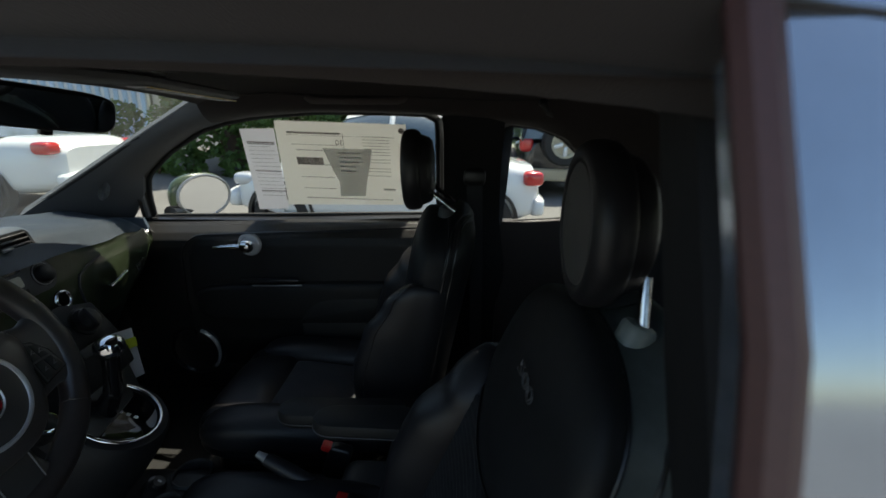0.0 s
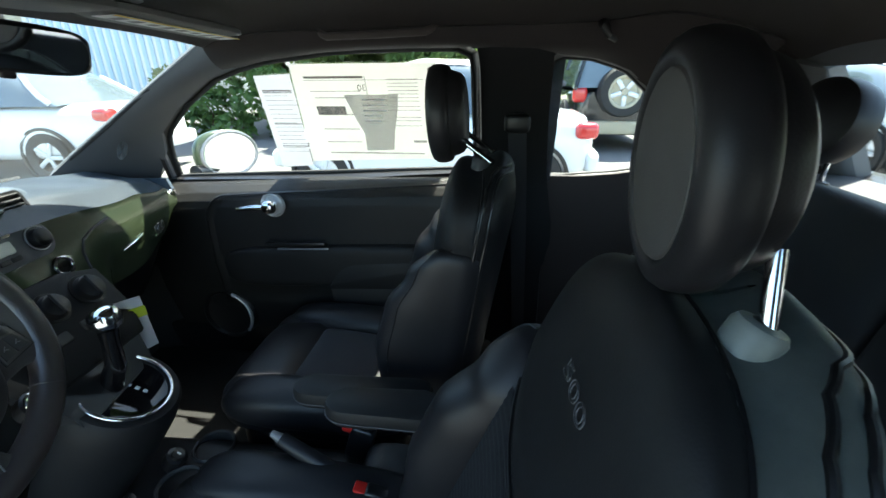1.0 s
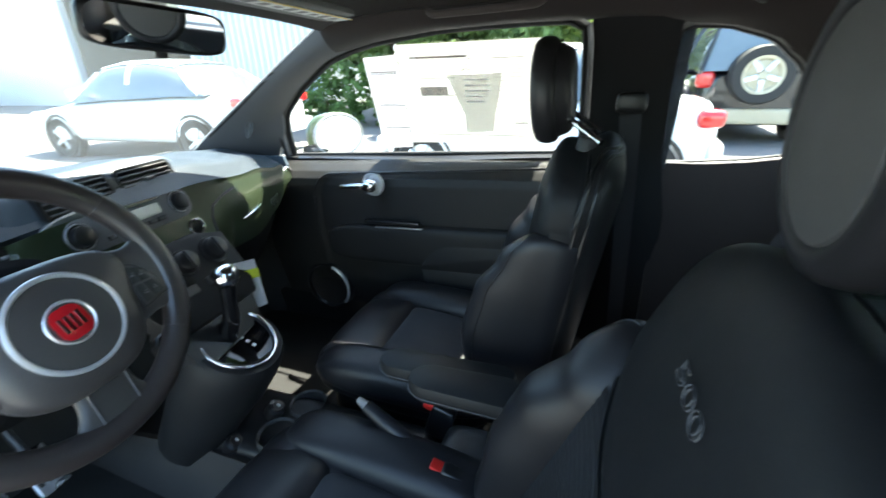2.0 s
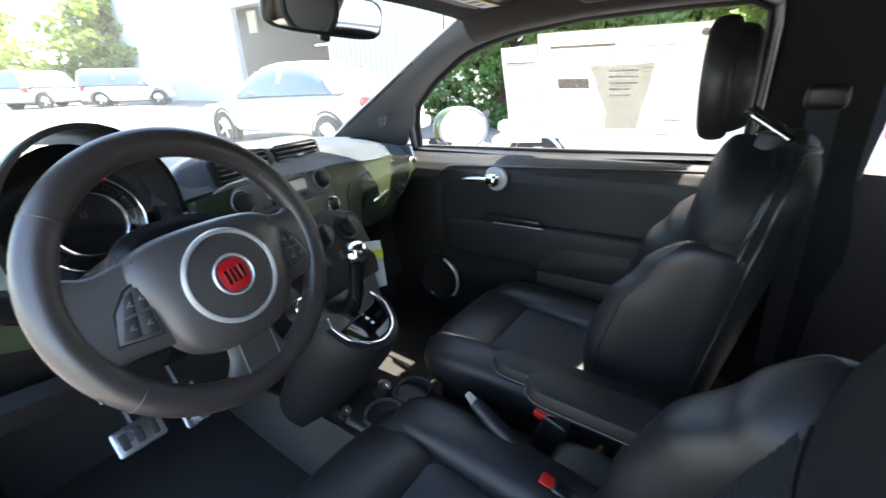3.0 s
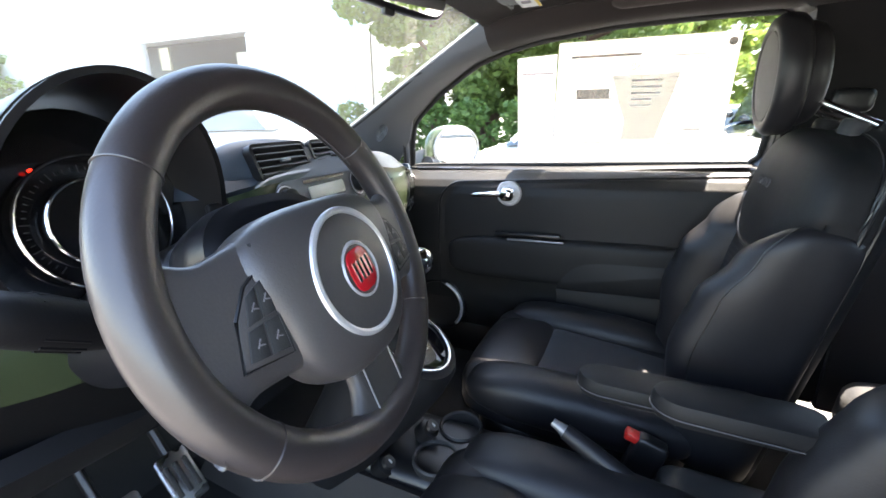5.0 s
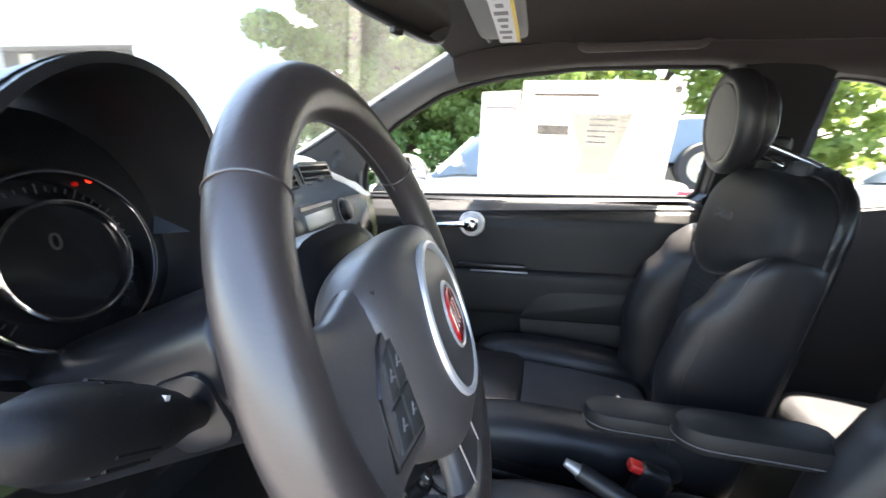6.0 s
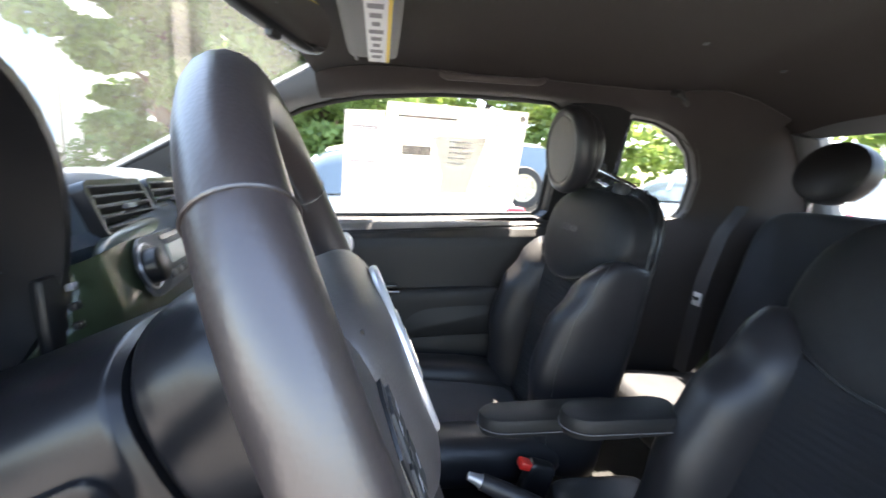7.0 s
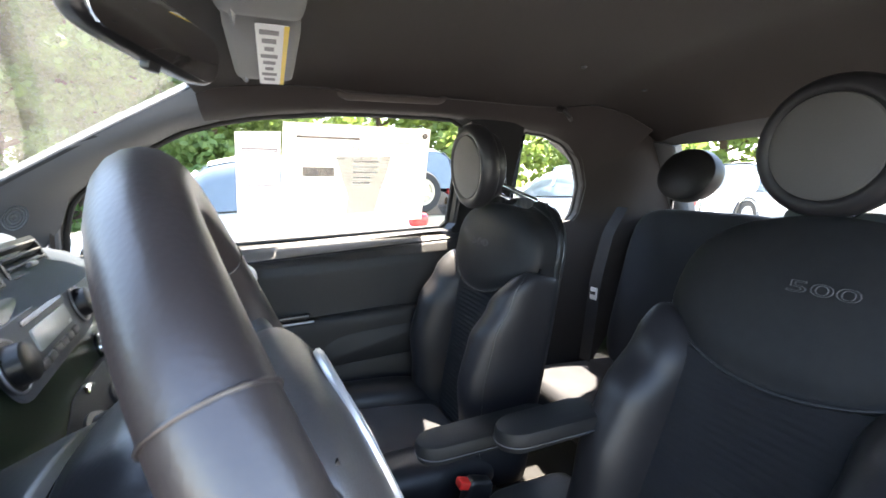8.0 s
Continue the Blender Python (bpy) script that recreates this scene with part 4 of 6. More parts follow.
# steering wheel
RAKE = radians(22.4)
WH = Matrix.Translation((-0.0485, -0.3590, 0.9500)) @ pose(0, 0, 0, 0, 0, 5.6) @ fr((0, 0, 0), (0, 1, 0), (-math.sin(RAKE), 0, math.cos(RAKE)))
wheel = thing("steering_wheel", WH.translation, "black leather three-spoke steering wheel with red round emblem", "steering wheel")
bm = bmesh.new()
RM, RT, RD = 0.163, 0.0185, 0.0170
grid(bm, lambda u, v: WH @ Vector(((RM + RT * math.cos(2 * math.pi * v)) * math.cos(2 * math.pi * u), (RM + RT * math.cos(2 * math.pi * v)) * math.sin(2 * math.pi * u), RD * math.sin(2 * math.pi * v))), 96, 18, True, True)
rim = part("rim", bm, M_RIM, wheel, "worn black leather rim")
for q in (38, 142, 218, 322):
    bm = bmesh.new()
    a = radians(q)
    m = WH @ fr((RM * math.cos(a), RM * math.sin(a), 0), (math.cos(a), math.sin(a), 0), (0, 0, 1))
    tube(bm, [m @ Vector(((RT + 0.0003) * math.cos(b), (RD + 0.0003) * math.sin(b), 0)) for b in (2 * math.pi * i / 28 for i in range(28))], 0.0007, 6, closed=True, up=m.to_3x3() @ Vector((0, 0, 1)))
    part("rim_seam", bm, M_RIM, rim)
bm = bmesh.new()
for i in range(110):
    a = radians(35 + 110 * i / 109) if i < 110 else 0
    m = WH @ fr(((RM - RT + 0.0005) * math.cos(a), (RM - RT + 0.0005) * math.sin(a), -0.004), (-math.sin(a), math.cos(a), 0.35), (0, 0, 1))
    box(bm, m, (0.0035, 0.0012, 0.0012))
part("stitching", bm, M_STITCH, rim, "row of grey thread stitches")
EMB = Vector((0.0064, -0.0210, 0.0348))
HUB = WH @ Matrix.Translation((EMB.x, EMB.y + 0.004, EMB.z - 0.029))


def hub_warp(p):
    w = 1.0 + 0.30 * (p.y / 0.07) if p.y > 0 else 1.0 + 0.10 * (p.y / 0.07)
    return (p.x * w, p.y, p.z - 0.9 * (p.x ** 2) - 0.8 * p.y ** 2)


bm = bmesh.new()
pillow(bm, HUB @ Matrix.Translation((0, -0.010, 0.0)), (0.186, 0.162, 0.060), 0.66, 0.55, 56, 22, hub_warp)
hub = part("airbag_cover", bm, M_HUB, wheel)
bm = bmesh.new()
ring(bm, HUB @ Matrix.Translation((0, -0.004, 0.0255)), 0.0575, 0.0034, 64, 8)
part("hub_ring", bm, M_SATCHROME, hub, "chrome ring")
EM = HUB @ Matrix.Translation((0, -0.004, 0.0275)) @ pose(0, 0, 0, 0, 0, 6)
bm = bmesh.new()
lathe(bm, EM, [(0.0275, -0.004), (0.0275, 0.001), (0.025, 0.003), (0.0225, 0.001), (0, 0.001)], 40)
part("emblem_rim", bm, M_SATCHROME, hub)
bm = bmesh.new()
slab(bm, EM @ Matrix.Translation((0, 0, 0.001)), rrect(0.037, 0.040, 0.013), 0.002, 0.0008)
emb = part("emblem", bm, M_EMBLEM, hub, "red enamel emblem")
for i in range(4):
    bm = bmesh.new()
    box(bm, EM @ Matrix.Translation((-0.0105 + 0.007 * i, 0, 0.0034)), (0.0032, 0.019, 0.0008))
    part("emblem_bar", bm, M_CHROME, emb)
for s in (-1, 1):
    bm = bmesh.new()

    def sp(u, v, s=s):
        x = lerp(0.055, 0.172, u)
        hw = lerp(0.060, 0.048, min(1, u * 1.5)) + 0.026 * max(0, u - 0.55) ** 2 * 4.9
        a = 2 * math.pi * v
        c = (HUB @ Vector((s * 0.055, 0.004, -0.004))).lerp(WH @ Vector((s * 0.160, -0.016, 0.0)), u)
        return c + WH.to_3x3() @ Vector((0, hw * sq(math.cos(a), 0.6), lerp(0.017, 0.010, u) * sq(math.sin(a), 0.7)))
    grid(bm, sp, 20, 24, cv=True)
    spoke = part("spoke", bm, M_HUB, wheel)
    # fan-shaped switch pad, ringed by a dark groove
    fan = [(-0.089, 0.034), (-0.108, 0.025), (-0.124, 0.006), (-0.134, -0.027), (-0.092, -0.034)]
    fan = [(-s * x, y) for x, y in fan]
    PM = HUB @ Matrix.Translation((0, 0, 0.0118)) @ pose(0, 0, 0, 0, s * 4)
    bm = bmesh.new()
    slab(bm, PM, fan if s < 0 else fan[::-1], 0.006, 0.002)
    pad = part("switch_pad", bm, M_HUB, spoke)
    bm = bmesh.new()
    tube(bm, [PM @ Vector((x, y, 0.0045)) for x, y in [(-s * -0.0885, 0.052)] + fan + [fan[0]]], 0.0016, 6)
    part("pad_groove", bm, M_DARK, pad)
    TL, TR, BL, BR = ((-s * x, y) for x, y in ((-0.111, 0.020), (-0.091, 0.029), (-0.130, -0.0245), (-0.0935, -0.031)))

    def cell(a, b):
        return tuple(lerp(lerp(TL[k], TR[k], a), lerp(BL[k], BR[k], a), b) for k in (0, 1))
    for a0 in (0.03, 0.53):
        for b0 in (0.03, 0.53):
            q = [cell(a0, b0), cell(a0, b0 + 0.44), cell(a0 + 0.44, b0 + 0.44), cell(a0 + 0.44, b0)]
            bm = bmesh.new()
            slab(bm, PM @ Matrix.Translation((0, 0, 0.0062)), q if s < 0 else q[::-1], 0.0016, 0.0006)
            part("switch", bm, M_PLASTIC, pad)
            c = cell(a0 + 0.22, b0 + 0.22)
            bm = bmesh.new()
            box(bm, PM @ Matrix.Translation((*c, 0.008)) @ pose(0, 0, 0, 0, 0, 50), (0.007, 0.0010, 0.0004))
            box(bm, PM @ Matrix.Translation((c[0] + 0.002, c[1] - 0.002, 0.008)) @ pose(0, 0, 0, 0, 0, -20), (0.004, 0.0010, 0.0004))
            part("switch_mark", bm, M_GREYPRINT, pad)
# lower spoke
bm = bmesh.new()


def lo(u, v):
    c = (HUB @ Vector((0.006, -0.060, -0.012))).lerp(WH @ Vector((0.004, -0.158, 0)), u)
    a = 2 * math.pi * v
    hw = 0.034 + 0.034 * max(0, u - 0.45) ** 2 * 3.3
    return c + WH.to_3x3() @ Vector((hw * sq(math.cos(a), 0.6), 0, 0.011 * sq(math.sin(a), 0.7)))


grid(bm, lo, 16, 20, cv=True)
low = part("lower_spoke", bm, M_SPOKE, wheel, "dark satin grey lower spoke")
for k in (-0.024, 0.024):
    bm = bmesh.new()
    tube(bm, [lo(u / 8, 0.25) + WH.to_3x3() @ Vector((k, 0, 0.0004)) for u in range(1, 8)], 0.0009, 6)
    part("spoke_line", bm, M_SATIN, low)

# steering column
col = thing("steering_column", (-0.2, -0.37, 0.86), "black plastic steering column shroud with stalks", "steering column")
AX, UP = Vector((0.912, 0.0, 0.410)), Vector((-0.410, 0.0, 0.912))


def column(u, s, hw, hu, hl):
    a = 2 * math.pi * u
    h = hu if math.sin(a) > 0 else hl
    return Vector((-0.141, -0.372, 0.924)) + AX * s + Vector((0, hw * sq(math.cos(a), 0.72), 0)) + UP * (h * sq(math.sin(a), 0.72))


for name, prof in (("shroud", [(-0.22, 0.082, 0.052, 0.075), (-0.12, 0.080, 0.052, 0.072), (-0.01, 0.075, 0.053, 0.070), (0.004, 0.074, 0.0525, 0.069), (0.009, 0.070, 0.049, 0.066), (0.009, 0.04, 0.03, 0.03)]),
                   ("collar", [(0.014, 0.050, 0.04, 0.04), (0.014, 0.070, 0.050, 0.064), (0.018, 0.074, 0.055, 0.068), (0.026, 0.075, 0.058, 0.070), (0.05, 0.076, 0.062, 0.070), (0.072, 0.074, 0.060, 0.066), (0.078, 0.06, 0.05, 0.05)])):
    bm = bmesh.new()
    fine = []
    for p, q in zip(prof, prof[1:]):
        fine += [tuple(lerp(p[i], q[i], k / 4) for i in range(4)) for k in range(4)]
    fine.append(prof[-1])
    vs = grid(bm, lambda u, v: column(u, *fine[round(v * (len(fine) - 1))]), 48, len(fine), cu=True)
    bm.faces.new([c[0] for c in vs])
    bm.faces.new([c[-1] for c in vs])
    part(name, bm, M_SHROUD, col)
bm = bmesh.new()
slab(bm, fr((-0.160, -0.444, 0.893), (0.90, 0.05, 0.42), (-0.55, -0.08, 0.82)), rrect(0.050, 0.054, 0.014), 0.007, 0.003)
part("stalk_boot", bm, M_SHROUD, col)
st = [(x - 0.004, y + 0.004, z + 0.021) for x, y, z in ((-0.156, -0.444, 0.868), (-0.141, -0.474, 0.887), (-0.128, -0.498, 0.904), (-0.118, -0.520, 0.919), (-0.109, -0.545, 0.936), (-0.103, -0.562, 0.947), (-0.1005, -0.570, 0.9515), (-0.099, -0.575, 0.9543), (-0.0982, -0.578, 0.956))]
bm = bmesh.new()
tube(bm, st, [0.0095, 0.0105, 0.0148, 0.0172, 0.0175, 0.0160, 0.0128, 0.0085, 0.002], 28)
stalk = part("light_stalk", bm, M_STALK, col)
bm = bmesh.new()
for i in range(14):
    q = 2 * math.pi * i / 14
    e = Vector((math.cos(q), 0.3 * math.sin(q), math.sin(q)))
    tube(bm, [Vector(st[3]) + e * 0.0168, Vector(st[4]) + e * 0.0171], 0.0011, 5)
part("grip_rib", bm, M_STALK, stalk)
bm = bmesh.new()
mark, axis, side = Vector((-0.1095, -0.5128, 0.9432)), Vector((-0.35, 0.77, -0.54)), Vector((-0.18, 0.51, 0.84))
for da, ds in ((0.0, 0.0), (-0.001, 0.0075), (0.007, 0.001)):
    box(bm, fr(mark + axis * da + side * ds, axis, side), (0.0045, 0.0045, 0.0030))
part("stalk_mark", bm, M_WHITE, stalk)
bm = bmesh.new()
tube(bm, [(-0.134, -0.31, 0.905), (-0.134, -0.25, 0.922), (-0.134, -0.20, 0.935), (-0.132, -0.175, 0.940)], [0.008, 0.012, 0.014, 0.006], 16)
part("wiper_stalk", bm, M_DARK, col)

# centre console
con = thing("centre_console", (-0.1, -0.03, 0.26), "black centre console with round chrome-ringed selector gate", "centre console")
ST = fr((-0.215, -0.045, 0.815), (-0.05, 1, 0), (-0.62, 0, 0.9))
stack = part("climate_panel", slab(bmesh.new(), ST @ Matrix.Translation((0, -0.01, -0.03)), [(0.125, 0.075), (0.06, 0.098), (-0.06, 0.098), (-0.125, 0.075), (-0.125, -0.02), (-0.10, -0.08), (0.10, -0.08), (0.125, -0.02)], 0.045, 0.012), M_KNEE, con)
for x, r in ((-0.078, 0.026), (0.0, 0.024), (0.074, 0.026)):
    bm = bmesh.new()
    lathe(bm, ST @ Matrix.Translation((x, 0.035, 0.013)), [(r + 0.006, 0), (r + 0.005, 0.005), (r, 0.006), (r - 0.003, 0.018), (r - 0.006, 0.020), (0, 0.020)], 30)
    k = part("climate_knob", bm, M_DARK, stack)
    bm = bmesh.new()
    box(bm, ST @ Matrix.Translation((x, 0.035, 0.035)), (0.004, (r - 0.004) * 2, 0.008), 0.001)
    part("knob_grip", bm, M_PLASTIC, k)
for x in (-0.05, 0.05):
    bm = bmesh.new()
    slab(bm, ST @ Matrix.Translation((x, -0.02, 0.012)), rrect(0.075, 0.02, 0.004), 0.006, 0.002)
    part("climate_button", bm, M_PLASTIC, stack)
GT = fr((-0.1246, -0.0505, 0.695), (-0.19, 0.98, 0), (-0.84, -0.16, 0.54)) @ Matrix.Diagonal((1.09, 1.09, 1, 1))
bm = bmesh.new()
lathe(bm, GT, [(0.0, -0.03), (0.06, -0.02), (0.066, -0.004), (0.084, -0.003), (0.090, -0.012), (0.094, -0.05), (0.092, -0.12), (0.080, -0.22), (0.07, -0.36)], 44)
part("console_tower", bm, M_KNEE, con)
bm = bmesh.new()
strip(bm, [ST @ Vector((-0.115, -0.03, 0.0)), ST @ Vector((0.115, -0.03, 0.0))], [GT @ Vector((-0.088, 0.0, -0.01)), GT @ Vector((0.088, 0.0, -0.01))], (0, 0, 0.0), 10, 8, (-0.03, 0, -0.05))
part("console_neck", bm, M_DARK, con)
bm = bmesh.new()
ring(bm, GT, 0.0705, 0.0038, 56, 10)
part("gate_ring", bm, M_CHROME, con, "chrome ring")
bm = bmesh.new()
lathe(bm, GT @ Matrix.Translation((0, 0, -0.006)), [(0.068, 0.002), (0.060, -0.004), (0.045, -0.009), (0.02, -0.011), (0, -0.011)], 40)
gate = part("selector_gate", bm, M_GATE, con, "glossy black selector plate")
for i in range(4):
    bm = bmesh.new()
    box(bm, GT @ Matrix.Translation((0.018, 0.014 - 0.014 * i, -0.0155)), (0.006, 0.007, 0.001))
    part("gate_mark", bm, M_WHITE, gate)
bm = bmesh.new()
tube(bm, [GT @ Vector((0, 0.02, -0.01)), (-0.122, -0.054, 0.75), (-0.114, -0.056, 0.80), (-0.110, -0.057, 0.828)], [0.021, 0.0165, 0.0145, 0.016], 18)
part("selector_lever", bm, M_GLOSSBLACK, con)
bm = bmesh.new()
pillow(bm, fr((-0.108, -0.057, 0.846), (1, 0, 0.2), (0, 1, 0)), (0.050, 0.048, 0.046), 0.9, 0.85, 26, 16)
part("selector_knob", bm, M_CHROME, con, "polished chrome ball knob")
for y in (-0.163,):
    bm = bmesh.new()
    m = fr((-0.150, y, 0.760), (0, 1, 0), (-0.7, 0, 0.7))
    ring(bm, m, 0.017, 0.003, 30, 8)
    part("switch_ring", bm, M_CHROME, con)
    bm = bmesh.new()
    lathe(bm, m, [(0.026, -0.03), (0.024, -0.004), (0.014, 0.002), (0, 0.001)], 28)
    part("console_switch", bm, M_DARK, con)
# tunnel tray
tray = thing("tunnel_tray", (0.1, -0.01, 0.26), "black plastic tunnel tray with cup holders and sockets", "console tray")
bm = bmesh.new()
pillow(bm, fr((0.06, -0.012, 0.345), (1, 0, 0.03), (0, 1, 0)), (0.86, 0.20, 0.20), 0.25, 0.35, 44, 16)
part("tray_body", bm, M_DARK, tray)
for x, y, z in ((-0.070, 0.050, 0.440), (-0.080, -0.052, 0.440)):
    bm = bmesh.new()
    lathe(bm, pose(x, y, z), [(0.046, -0.04), (0.047, 0.004), (0.044, 0.008), (0.040, 0.005), (0.036, -0.05), (0, -0.052)], 34)
    part("cup_holder", bm, M_PLASTIC, tray)
for x, y, z in ((-0.116, -0.004, 0.466), (-0.165, -0.094, 0.432)):
    bm = bmesh.new()
    lathe(bm, fr((x, y, z), (0, 1, 0), (-0.8, 0, 0.6)), [(0.022, -0.03), (0.021, 0.0), (0.014, 0.003), (0.012, 0.010), (0, 0.011)], 24)
    sck = part("socket", bm, M_DARK, tray)
    bm = bmesh.new()
    box(bm, fr((x, y, z), (0, 1, 0), (-0.8, 0, 0.6)) @ Matrix.Translation((0, 0, 0.0115)), (0.004, 0.009, 0.0006))
    part("socket_mark", bm, M_WHITE, sck)
bm = bmesh.new()
pillow(bm, fr((0.40, -0.01, 0.46), (1, 0, 0), (0, 1, 0)), (0.20, 0.14, 0.10), 0.3, 0.4, 30, 14)
part("rear_cover", bm, M_PLASTIC, tray)
bm = bmesh.new()
strip(bm, [(-0.62, -0.115, 0.335), (-0.257, -0.122, 0.412), (-0.04, -0.128, 0.425)], [(-0.66, -0.165, 0.255), (-0.25, -0.175, 0.262), (-0.04, -0.175, 0.262)], (0, -0.01, 0.01), 14, 6, (0, 0.02, -0.01))
part("tunnel_carpet", bm, M_TUNNEL, tray, "grey-brown carpet on the tunnel side")
# hand brake
hb = thing("hand_brake", (0.36, -0.06, 0.45), "black hand brake lever with bright tip", "hand brake")
bm = bmesh.new()
tube(bm, [(0.37, -0.062, 0.47), (0.33, -0.056, 0.495), (0.27, -0.047, 0.520), (0.20, -0.034, 0.548), (0.15, -0.022, 0.566)], [0.020, 0.016, 0.015, 0.016, 0.014], 16)
part("grip", bm, M_LEATHER, hb)
bm = bmesh.new()
tube(bm, [(0.15, -0.022, 0.566), (0.142, -0.020, 0.569), (0.128, -0.017, 0.574)], [0.011, 0.009, 0.007], 14)
part("release_button", bm, M_SATIN, hb)
# belt buckles
for x, y, z, q in ((0.262, 0.058, 0.527, 0.0), (0.332, -0.085, 0.528, 0.0)):
    bk = thing("belt_buckle", (x + 0.03, y, 0.46), "black seat belt buckle with a red release button", "belt buckle", "front belt buckles")
    bm = bmesh.new()
    pillow(bm, fr((x + 0.018, y, z - 0.035), (1, 0, -0.3), (0, 1, 0)), (0.055, 0.03, 0.09), 0.3, 0.3, 22, 12)
    part("buckle_body", bm, M_DARK, bk)
    bm = bmesh.new()
    box(bm, fr((x + 0.002, y, z + 0.004), (1, 0, -0.3), (0, 1, 0)), (0.040, 0.024, 0.016), 0.004)
    part("release_button", bm, M_RED, bk, "bright red release button")
# card hung behind the selector
tag = thing("hang_tag", (-0.185, 0.062, 0.70), "white card with a yellow-green band hanging by the console", "hang tag")
bm = bmesh.new()
sheet(bm, [(-0.195, 0.040, 0.815), (-0.178, 0.085, 0.810), (-0.172, 0.090, 0.690), (-0.190, 0.042, 0.690)], (0.0008, -0.0003, 0))
part("card", bm, M_PAPER2, tag)
bm = bmesh.new()
sheet(bm, [(-0.1935, 0.040, 0.792), (-0.1750, 0.0866, 0.787), (-0.1745, 0.087, 0.765), (-0.192, 0.0403, 0.768)], (0.0022, -0.0008, 0))
part("band", bm, M_YGREEN, tag)
# pedals
for x, y, z, w, h in ((-0.485, -0.405, 0.450, 0.095, 0.060), (-0.470, -0.300, 0.460, 0.055, 0.10)):
    pd = thing("pedal", (x, y, 0.40), "brushed metal pedal with black rubber studs", "pedal", "pedals")
    m = fr((x, y, z), (0, 1, 0), (-0.6, 0, 0.8))
    bm = bmesh.new()
    slab(bm, m, rrect(w, h, 0.008), 0.008, 0.003)
    part("pedal_plate", bm, M_STEEL, pd)
    for i in range(3):
        bm = bmesh.new()
        box(bm, m @ Matrix.Translation(((i - 1) * w * 0.3, 0, 0.009)), (w * 0.16, h * 0.6, 0.006), 0.002)
        part("stud", bm, M_RUBBER, pd)
    bm = bmesh.new()
    tube(bm, [m @ Vector((0, 0, -0.004)), (x - 0.06, y, z + 0.08), (x - 0.14, y, z + 0.22)], 0.008, 8)
    part("pedal_arm", bm, M_DARK, pd)

# rear-view mirror
rm = thing("rear_view_mirror", (-0.17, -0.05, 1.33), "black rear-view mirror on the windscreen", "mirror")
RMM = fr((-0.160, -0.016, 1.272), (0.43, 0.90, -0.10), (0.155, 0, 1))
bm = bmesh.new()
pillow(bm, RMM @ Matrix.Translation((0, 0, -0.016)), (0.214, 0.072, 0.036), 0.45, 0.5, 40, 14)
part("mirror_housing", bm, M_DARK, rm)
bm = bmesh.new()
slab(bm, RMM @ Matrix.Translation((0, 0, -0.002)), rrect(0.198, 0.058, 0.024), 0.005)
part("mirror_glass", bm, M_MIRROR, rm, smooth=False)
bm = bmesh.new()
tube(bm, [RMM @ Vector((0, 0.01, -0.03)), (-0.20, -0.045, 1.29), (-0.235, -0.045, 1.325)], [0.012, 0.010, 0.02], 12)
part("mirror_arm", bm, M_DARK, rm)
bm = bmesh.new()
box(bm, RMM @ Matrix.Translation((0, -0.038, -0.012)), (0.02, 0.014, 0.014), 0.004)
part("dip_lever", bm, M_DARK, rm)
# sun visors
for s, lab in ((1, "grey vinyl sun visor with a white warning label, folded up"), (-1, "grey vinyl sun visor folded up against the roof")):
    vz = thing("sun_visor", (-0.05, s * 0.29, 1.34), lab, "sun visor", "sun visors")
    VM = fr((-0.056, 0.195, 1.322), (0, 1, -0.03), (1, 0, 0.02)) if s > 0 else fr((-0.056, -0.121, 1.322), (0, 1, 0.03), (1, 0, 0.02))
    bm = bmesh.new()
    pillow(bm, VM, (0.335, 0.104, 0.020), 0.22, 0.5, 40, 10)
    part("visor_panel", bm, M_VISOR, vz)
    bm = bmesh.new()
    tube(bm, [VM @ Vector((-0.18, -0.036, 0.004)), VM @ Vector((0.18, -0.036, 0.004))], 0.005, 8)
    part("visor_rod", bm, M_DARK, vz)
    if s > 0:
        bm = bmesh.new()
        slab(bm, VM @ Matrix.Translation((0.010, 0.012, 0.0105)), rrect(0.32, 0.044, 0.004), 0.0006)
        lb = part("warning_label", bm, M_WHITE, vz, "white printed warning label")
        bm = bmesh.new()
        slab(bm, VM @ Matrix.Translation((0.010, 0.031, 0.0112)), rrect(0.32, 0.007, 0.002), 0.0005)
        part("label_band", bm, M_YELLOW, lb)
        for i in range(8):
            bm = bmesh.new()
            box(bm, VM @ Matrix.Translation((-0.12 + 0.036 * i, 0.008, 0.0113)), (0.018, 0.026 - 0.006 * (i % 3), 0.0004))
            part("print_bar", bm, M_GREYPRINT, lb)
# roof console
oc = thing("roof_console", (-0.06, 0.02, 1.37), "light grey roof console with reading lamps", "roof console")
bm = bmesh.new()
pillow(bm, pose(-0.06, 0.02, 1.362), (0.12, 0.25, 0.035), 0.35, 0.5, 34, 12)
part("console_housing", bm, M_VISOR, oc)
for y in (-0.05, 0.09):
    bm = bmesh.new()
    pillow(bm, pose(-0.05, y, 1.345), (0.05, 0.06, 0.012), 0.5, 0.6, 20, 8)
    part("lamp_lens", bm, M_WHITE, oc)
    bm = bmesh.new()
    pillow(bm, pose(-0.095, y, 1.346), (0.016, 0.05, 0.012), 0.5, 0.6, 16, 8)
    part("lamp_switch", bm, M_DARK, oc)
